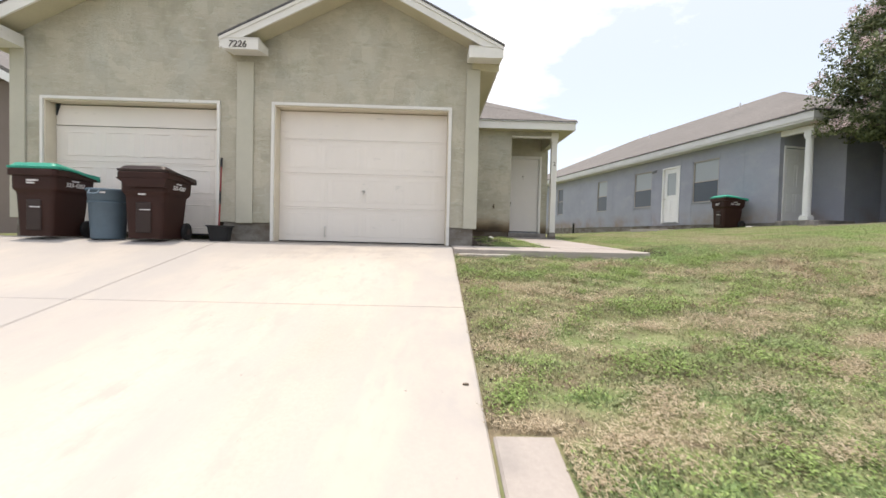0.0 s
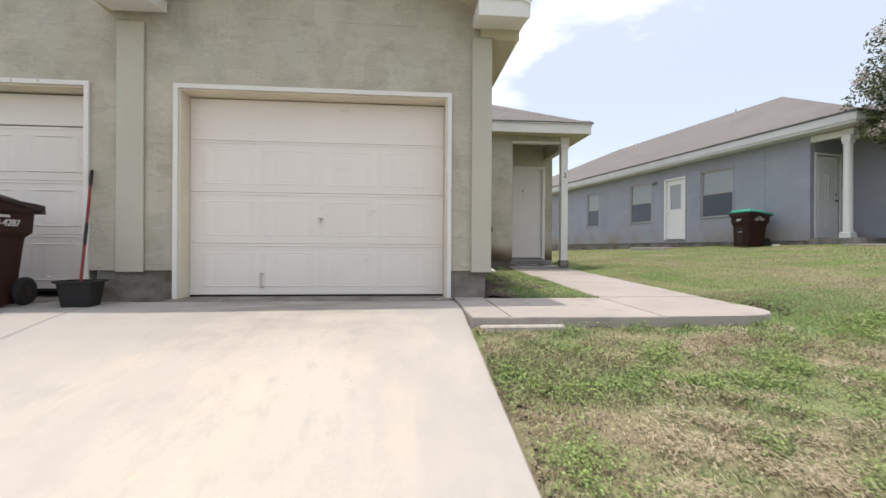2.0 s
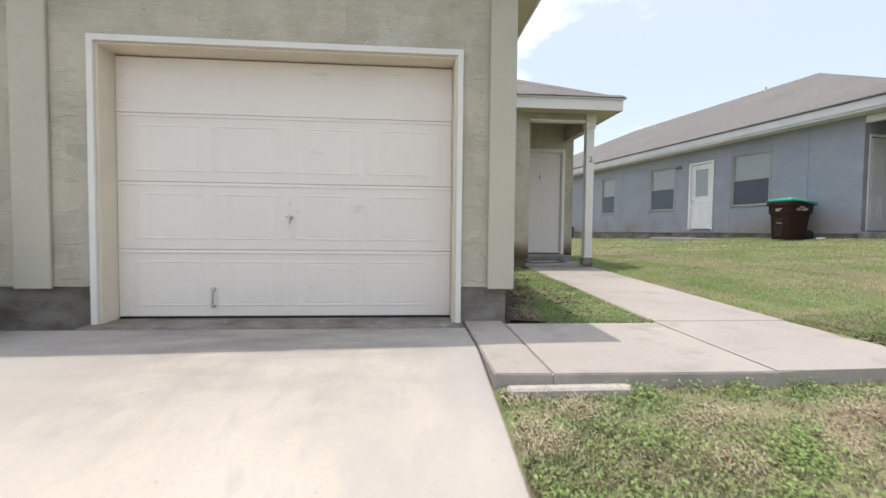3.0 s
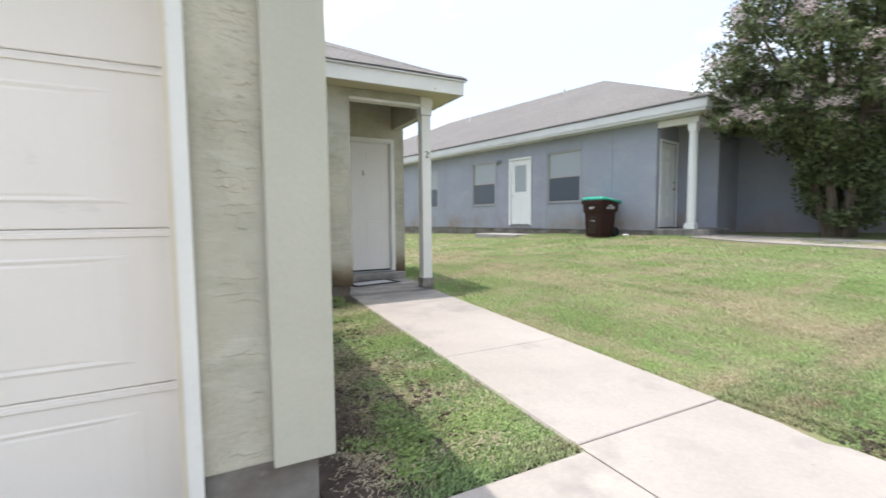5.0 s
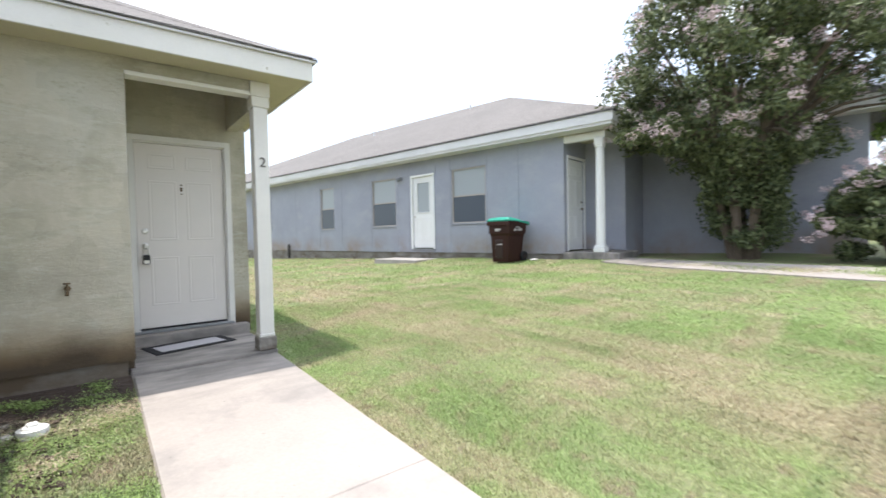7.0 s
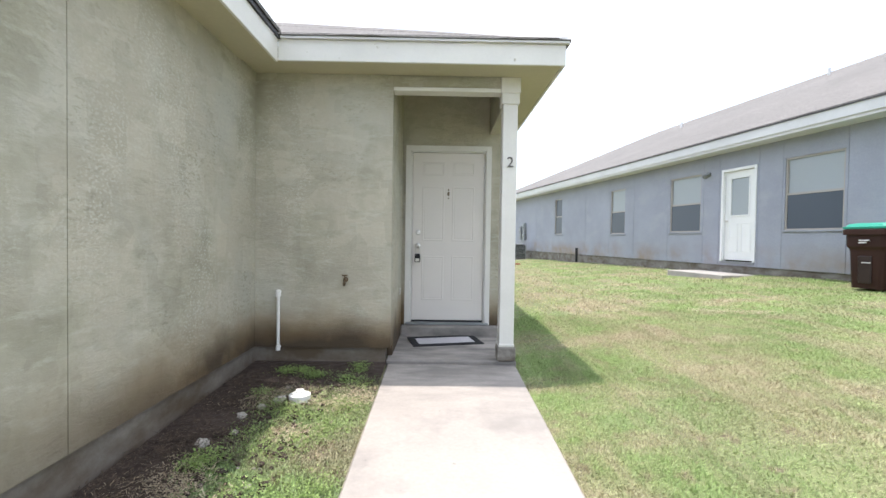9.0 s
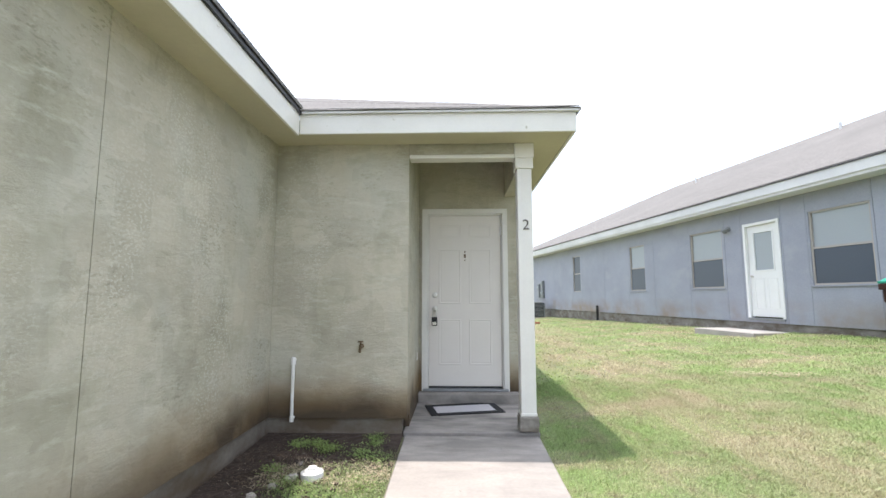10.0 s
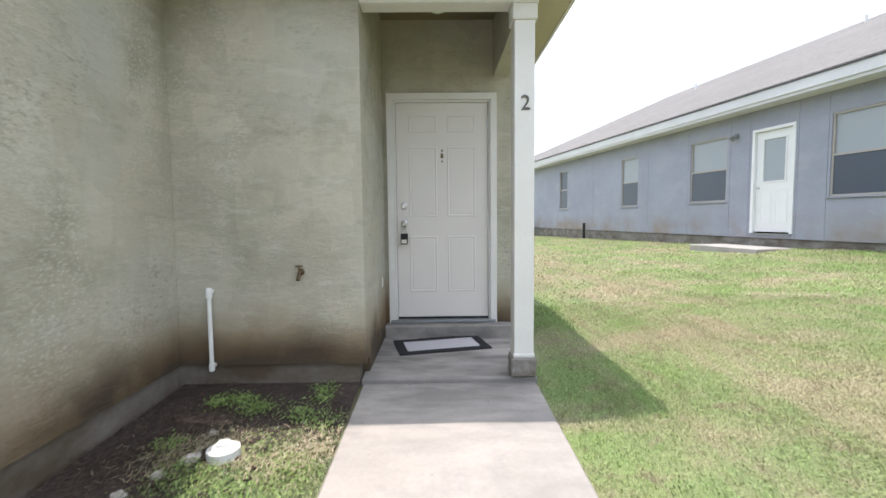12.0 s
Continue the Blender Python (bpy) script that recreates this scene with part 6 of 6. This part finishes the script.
def plain_house(x, y, turn, wide, deep, wall, roofmat, label, doors=True, high=2.7):
    z = float(ground_height(x, y)) - 0.1
    h = tagged(empty("distant_house", x, y, z, turn), label, "house", "distant houses")
    part("wall", sheet(pose(0, -deep / 2, 0), -wide / 2, wide / 2, 0, high, 0.2, [(-wide / 2 + 1.0, -wide / 2 + 3.6, 0, 2.2), (0.8, 2.2, 0.9, 2.2)] if doors else ()), wall, h)
    part("wall", boxes((-wide / 2, deep / 2 - 0.2, 0, wide / 2, deep / 2, high)), wall, h)
    part("wall", boxes((-wide / 2, -deep / 2 + 0.2, 0, -wide / 2 + 0.2, deep / 2 - 0.2, high)), wall, h)
    part("wall", boxes((wide / 2 - 0.2, -deep / 2 + 0.2, 0, wide / 2, deep / 2 - 0.2, high)), wall, h)
    for e in (-1, 1):
        bm = gable_wall(-wide / 2, wide / 2, 0, high, high + wide * 0.24, e * deep / 2 - 0.1, e * deep / 2 + 0.1)
        part("gable_wall", bm, wall, h)
        o = 0.4
        roof_plane("roof", [(e * (wide / 2 + o), -deep / 2 - o, high - 0.1), (e * (wide / 2 + o), deep / 2 + o, high - 0.1), (0, deep / 2 + o, high + wide * 0.26), (0, -deep / 2 - o, high + wide * 0.26)], 0.08, roofmat, h)
        part("rake_board", rake(e * (wide / 2 + o), high - 0.18, 0, high + wide * 0.26 - 0.08, 0.16, -deep / 2 - o - 0.02, -deep / 2 - o + 0.02), WHITE, h)
    if doors:
        part("garage_door", boxes((-wide / 2 + 1.0, -deep / 2 + 0.15, 0, -wide / 2 + 3.6, -deep / 2 + 0.2, 2.2)), WHITE, h)
        part("window", boxes((0.8, -deep / 2 + 0.1, 0.9, 2.2, -deep / 2 + 0.15, 2.2)), SCREEN, h)
    return h


CREAM = material("cream_siding", (0.52, 0.50, 0.44), 0.85, patch=(0.7, 0.06))
TERRA = material("red_brown_shingles", (0.22, 0.10, 0.075), 0.95, grain=(40, 0.2))
plain_house(56, -3.2, -96, 9, 10, CREAM, SHINGLE, "cream house with a white garage across the street")
plain_house(62, 15, -80, 10, 10, CREAM, TERRA, "far house with a red-brown roof")
plain_house(60, -17, -100, 10, 10, CREAM, SHINGLE, "cream house beyond the trees")
plain_house(-13.2, 8.4, 0, 9.8, 13, TAUPE, SHINGLE, "taupe house beyond the garage corner", True, 3.1)
for x in (-14, 2, 19):
    plain_house(x, -30, 180, 10, 10, CREAM, SHINGLE, "cream house facing the street behind")

# ---- grass, weeds and soil ----


def in_paving(x, y):
    drive = (x < 0.035) & (x > -7.02) & (y < 0.1)
    strip = (x > -0.2) & (x < 1.64) & (y > -1.305) & (y < -0.085)
    corner = (x > 1.62) & (x < 2.815) & (y > -1.29) & (y < 5.3) & ~((x > 2.36) & (y < -0.82) & (np.hypot((x - 2.36) / 0.455, (y + 0.82) / 0.465) > 1))
    pad = (x > 0.03) & (x < 0.34) & (y < -5.07)
    home = ((x < 0.41) & (y > -0.10)) | (np.hypot(x - 1.075, y - 3.12) < 0.115) | ((x < 2.85) & (y > 3.97))
    s = -math.sin(TH) * (x - NX) + math.cos(TH) * (y - NY)
    n = -(math.cos(TH) * (x - NX) + math.sin(TH) * (y - NY))
    near = (n < 0.03) & (s > -2.4) | ((n < 0.1) & (s > -3.6) & (s <= -2.4)) | ((n < -2.45) & (s > -7.5)) | ((s > 1.5) & (s < 3.2) & (n < 1.0))
    return drive | strip | corner | pad | home | near


def bare(x, y):
    """How bare the bed along the house walls is: 1 is open soil."""
    inside = (x > 0.40) & (x < 1.64) & (y > -0.1) & (y < 4.0)
    d = np.minimum(x - 0.40, (3.97 - y) * 0.9)
    return np.where(inside, np.clip(1.5 - d / (0.30 + 0.2 * smooth_step(y, 1.6, 3.0)), 0, 1), 0.0)


PHASES = np.random.default_rng(77).uniform(0, 6.28, (14, 2))


def clumping(x, y):
    """An uneven field from about -1 to 1: high where plants crowd, low where the turf is worn."""
    out = 0.0
    for k, (p, q) in enumerate(PHASES):
        a, f = p, 5.0 * 1.2 ** k
        out = out + np.sin((x * math.cos(a) + y * math.sin(a)) * f + q) / (1 + 0.06 * k)
    worn = np.exp(-((x - 0.75 - 0.16 * np.sin(y * 2.2)) / 0.32) ** 2) * (y < -2.6) + 0.7 * np.exp(-((x - 2.2) / 0.9) ** 2 - ((y + 3.3) / 0.35) ** 2)
    lush = np.exp(-((x - 0.28) / 0.2) ** 2 - ((y + 2.6) / 0.9) ** 2)
    return np.clip(out / 3.2 - 0.5 * worn + 0.6 * lush, -1.4, 1.4)


def thinning(x, y):
    """1 near the driveway, fading to 0 where the rough turf gives way to the mown lawn."""
    return (1 - smooth_step(x, 3.4, 6.6)) * (1 - smooth_step(-y, 5.6, 8.6))


def blades(seed, count, x0, x1, y0, y1, length, width, fading=False):
    """Single tapered blades, leaning every way, over a stretch of lawn."""
    rng = np.random.default_rng(seed)
    x, y = rng.uniform(x0, x1, count), rng.uniform(y0, y1, count)
    patch = np.sin(x * 2.1 + 1.3 * np.sin(y * 1.7)) * np.sin(y * 2.6 + 1.1 * np.sin(x * 1.3))
    keep = ~in_paving(x, y) & (rng.uniform(size=count) < (thinning(x, y) if fading else 1.0) * (0.72 + 0.28 * patch) * np.where((y < -1.2) & (x < 6.6), np.clip(0.85 + 0.4 * clumping(x, y), 0.3, 1), 1.0)) & (rng.uniform(size=count) > bare(x, y) * 1.1)
    x, y = x[keep], y[keep]
    k = len(x)
    z = ground_height(x, y) - 0.008
    a = rng.uniform(0, 2 * math.pi, k)
    lean = rng.uniform(0.3, 1.3, k)
    ln = length * rng.uniform(0.5, 1.25, k) * (0.85 + 0.3 * (np.sin(x * 3.3) * np.sin(y * 2.9))) * np.where((y < -1.2) & (x < 6.6), np.clip(0.95 + 0.45 * clumping(x, y), 0.45, 1.5), 1.0)
    w = width * rng.uniform(0.7, 1.3, k)
    side = np.stack([-np.sin(a), np.cos(a), np.zeros(k)], 1)
    way = np.stack([np.cos(a) * np.sin(lean), np.sin(a) * np.sin(lean), np.cos(lean)], 1)
    root = np.stack([x, y, z], 1)
    mid = root + way * (ln * 0.55)[:, None]
    tip = mid + (way + np.array([0, 0, -0.35])) * (ln * 0.5)[:, None]
    return np.stack([root - side * w[:, None], root + side * w[:, None], mid + side * (w * 0.75)[:, None], tip], 1).reshape(-1, 3)


rough_grass = quad_mesh("rough_grass", np.concatenate([
    blades(1, 620000, 0.0, 6.6, -8.6, 0.0, 0.045, 0.0034, True),
    blades(2, 100000, 0.4, 1.65, -0.12, 4.0, 0.040, 0.0032),
]), BLADES, None, "uneven weedy grass beside the driveway and walk")
tagged(rough_grass, category="grass", kind="stuff")
lawn_near = quad_mesh("lawn_grass", np.concatenate([
    blades(3, 430000, 2.78, 6.6, -1.6, 6.2, 0.040, 0.0027),
    blades(4, 190000, 4.4, 10.5, -6.0, 8.5, 0.046, 0.0052),
    blades(5, 90000, 2.8, 10.5, 5.0, 20.0, 0.055, 0.0095),
    blades(7, 60000, 4.4, 9.5, -1.5, 5.5, 0.045, 0.0060),
]), MOWN, None, "mown lawn of mixed green and straw-coloured blades")
tagged(lawn_near, category="grass", kind="stuff")


def weed_leaves(seed, spots, per, reach, leaf):
    """Low broad-leaved weeds: rosettes of small leaves near the ground."""
    rng = np.random.default_rng(seed)
    spots = np.asarray(spots)
    c = np.repeat(spots, per, 0)
    n = len(c)
    off = rng.normal(size=(n, 2)) * reach
    x, y = c[:, 0] + off[:, 0], c[:, 1] + off[:, 1]
    keep = ~in_paving(x, y)
    x, y = x[keep], y[keep]
    n = len(x)
    z = ground_height(x, y) + rng.uniform(0.008, 0.05, n)
    a = rng.uniform(0, 2 * math.pi, n)
    tilt = rng.normal(0, 0.35, n)
    s = leaf * rng.uniform(0.6, 1.4, n)
    u = np.stack([np.cos(a), np.sin(a), tilt], 1) * s[:, None]
    v = np.stack([-np.sin(a), np.cos(a), rng.normal(0, 0.3, n)], 1) * (s * 0.6)[:, None]
    p = np.stack([x, y, z], 1)
    return np.stack([p - u, p - v, p + u, p + v], 1).reshape(-1, 3)


rng = np.random.default_rng(21)


def thatch(seed, spots, per, reach, lift=0.0):
    """Flattened dry stems lying in patches."""
    rng = np.random.default_rng(seed)
    c = np.repeat(np.asarray(spots), per, 0)
    n = len(c)
    x, y = c[:, 0] + rng.normal(0, reach, n), c[:, 1] + rng.normal(0, reach * 0.7, n)
    keep = ~in_paving(x, y)
    x, y = x[keep], y[keep]
    n = len(x)
    z = ground_height(x, y) + lift + rng.uniform(0.006, 0.034, n)
    a = rng.uniform(0, 2 * math.pi, n)
    ln, w = rng.uniform(0.007, 0.022, n), rng.uniform(0.001, 0.0022, n)
    u = np.stack([np.cos(a), np.sin(a), rng.normal(0, 0.25, n)], 1) * ln[:, None]
    v = np.stack([-np.sin(a), np.cos(a), np.zeros(n)], 1) * w[:, None]
    p = np.stack([x, y, z], 1)
    return np.stack([p - u - v, p + u - v, p + u + v, p - u + v], 1).reshape(-1, 3)


dry_spots = np.stack([rng.uniform(0.08, 6.6, 1450), rng.uniform(-8.6, -1.4, 1450)], 1)
dry_spots = dry_spots[rng.uniform(size=1450) < thinning(dry_spots[:, 0], dry_spots[:, 1])]
dry_spots = dry_spots[clumping(dry_spots[:, 0], dry_spots[:, 1]) < -0.35]
bed_dry = np.stack([rng.uniform(0.6, 1.6, 70), rng.uniform(0.1, 3.3, 70)], 1)
bed_dry = bed_dry[clumping(bed_dry[:, 0] * 1.2, bed_dry[:, 1] * 1.2 + 9) < 0.25]
bed_litter = np.stack([rng.uniform(0.45, 0.95, 60), rng.uniform(0.3, 3.85, 60)], 1)
STREAK = (5.63, 6.02, 6.42, 5.64)   # a raked line of dry clippings
streak = np.stack([np.linspace(STREAK[0], STREAK[2], 60), np.linspace(STREAK[1], STREAK[3], 60)], 1)
dry_grass = quad_mesh("dry_thatch", np.concatenate([thatch(43, streak, 26, 0.12, 0.004), thatch(41, dry_spots, 190, 0.08), thatch(42, bed_dry, 170, 0.10)]), THATCH, None, "flattened straw-coloured dry grass in patches")
tagged(dry_grass, category="dry grass", kind="stuff")
litter_bits = quad_mesh("leaf_litter", thatch(44, bed_litter, 120, 0.15, 0.02), LITTER, None, "dark rotted leaf litter on the bare soil")
tagged(litter_bits, category="leaf litter", kind="stuff")
front_spots = np.stack([rng.uniform(0.08, 6.6, 5600), rng.uniform(-8.6, -1.3, 5600)], 1)
front_spots = front_spots[rng.uniform(size=5600) < thinning(front_spots[:, 0], front_spots[:, 1])]
front_spots = front_spots[clumping(front_spots[:, 0], front_spots[:, 1]) > 0.3]
bed_spots = np.stack([rng.uniform(0.88, 1.56, 260), rng.uniform(-0.05, 3.6, 260)], 1)
bed_spots = bed_spots[clumping(bed_spots[:, 0] * 1.2, bed_spots[:, 1] * 1.2 + 9) > 0.12]
row_y = rng.uniform(0.1, 3.3, 34)
row_y = row_y[np.sin(row_y * 4.1) + 0.6 * np.sin(row_y * 9.7) > -0.35]
row_spots = np.stack([0.80 + rng.normal(0, 0.06, len(row_y)) + 0.05 * np.sin(row_y * 3), row_y], 1)
corner_spots = np.stack([rng.uniform(0.75, 1.5, 9), rng.uniform(3.5, 3.85, 9)], 1)
weeds = quad_mesh("weeds", np.concatenate([weed_leaves(22, front_spots, 70, 0.065, 0.0085), weed_leaves(23, bed_spots, 150, 0.07, 0.0055), weed_leaves(24, np.concatenate([corner_spots, row_spots]), 300, 0.045, 0.0075)]), WEED, None, "bright green broad-leaved weeds among the grass")
tagged(weeds, category="weeds", kind="stuff")

# the bare bed beside the wall: a thin uneven layer of soil
bx, by = np.meshgrid(np.linspace(0.375, 1.615, 40), np.linspace(-0.075, 3.962, 120))
bz = ground_height(bx, by) + 0.035 * bare(bx, by) - 0.012 + 0.006 * np.sin(bx * 31 + 3 * np.sin(by * 17)) * np.sin(by * 23)
bed = raw("planting_bed", np.stack([bx.ravel(), by.ravel(), bz.ravel()], 1).tolist(), [(j * 40 + i, j * 40 + i + 1, (j + 1) * 40 + i + 1, (j + 1) * 40 + i) for j in range(119) for i in range(39)], SOIL)
tagged(bed, "dark bare soil bed along the stucco wall", "soil", kind="structure")


def pebbles(seed, count, x0, x1, y0, y1, size):
    rng = np.random.default_rng(seed)
    bm = bmesh.new()
    for _ in range(count):
        x, y = rng.uniform(x0, x1), rng.uniform(y0, y1)
        s = size * rng.uniform(0.4, 1.3)
        z = float(ground_height(x, y)) + s * 0.2
        made = bmesh.ops.create_icosphere(bm, subdivisions=1, radius=s)["verts"]
        q = rng.uniform(0.6, 1.3, 3)
        for v in made:
            v.co = Vector((x + v.co.x * q[0], y + v.co.y * q[1], z + v.co.z * 0.5 * q[2]))
    return bm


stones = tagged(part("rubble", pebbles(31, 130, 0.46, 1.4, 0.5, 3.85, 0.015), FOUNDATION), "scattered small pale stones on the soil", "stones", kind="stuff")


def rock(x, y, r, seed, label):
    bm = bmesh.new()
    bmesh.ops.create_icosphere(bm, subdivisions=3, radius=r)
    for v in bm.verts:
        v.co *= 0.72 + 0.5 * noise.noise(v.co * (1.9 / r) + Vector((seed, 0, 0)))
        v.co.z *= 0.62
    return tagged(part("rock", bm, RUBBLE, None), label, "rock", "rocks on the planting bed")


for k, (x, y, r) in enumerate(((0.955, 3.05, 0.052), (0.87, 2.93, 0.034), (0.80, 2.78, 0.040), (0.86, 2.55, 0.028), (0.74, 2.40, 0.045), (0.93, 3.30, 0.026))):
    ob = rock(x, y, r, k * 7, "pale broken concrete lump among the weeds")
    ob.matrix_world = pose(x, y, float(ground_height(x, y)) + 0.012 + 0.3 * r, 0, 0, 40 * k)
mulch = tagged(part("mulch", pebbles(35, 600, 0.42, 1.3, 0.3, 3.92, 0.022), SOIL), "dark clods and mulch on the bare bed", "mulch", kind="stuff")
edge_stones = tagged(part("edge_gravel", pebbles(32, 90, 0.04, 0.11, -5.0, -1.36, 0.011), SOIL), "loose gravel along the driveway edge", "gravel", kind="stuff")
mortar_spill = tagged(part("mortar_spill", boxes((0.09, -1.375, -0.12, 0.76, -1.30, float(ground_height(0.4, -1.35)) + 0.035, None, 0.012)), RUBBLE), "pale spilled mortar along the foot of the walk", "concrete")
mound = tagged(part("soil_clods", pebbles(33, 110, 2.82, 3.04, -1.08, -0.62, 0.017), SOIL), "dug soil clods by the corner of the walk", "soil", kind="stuff")
leaf_bit = tagged(part("fallen_leaf", box(bmesh.new(), -0.016, -0.011, 0, 0.018, 0.010, 0.008, Matrix.Translation((-0.05, -4.6, float(drive_height(-4.6)) + 0.001)), 0.002), BARK), "dry brown leaf on the driveway", "leaf")
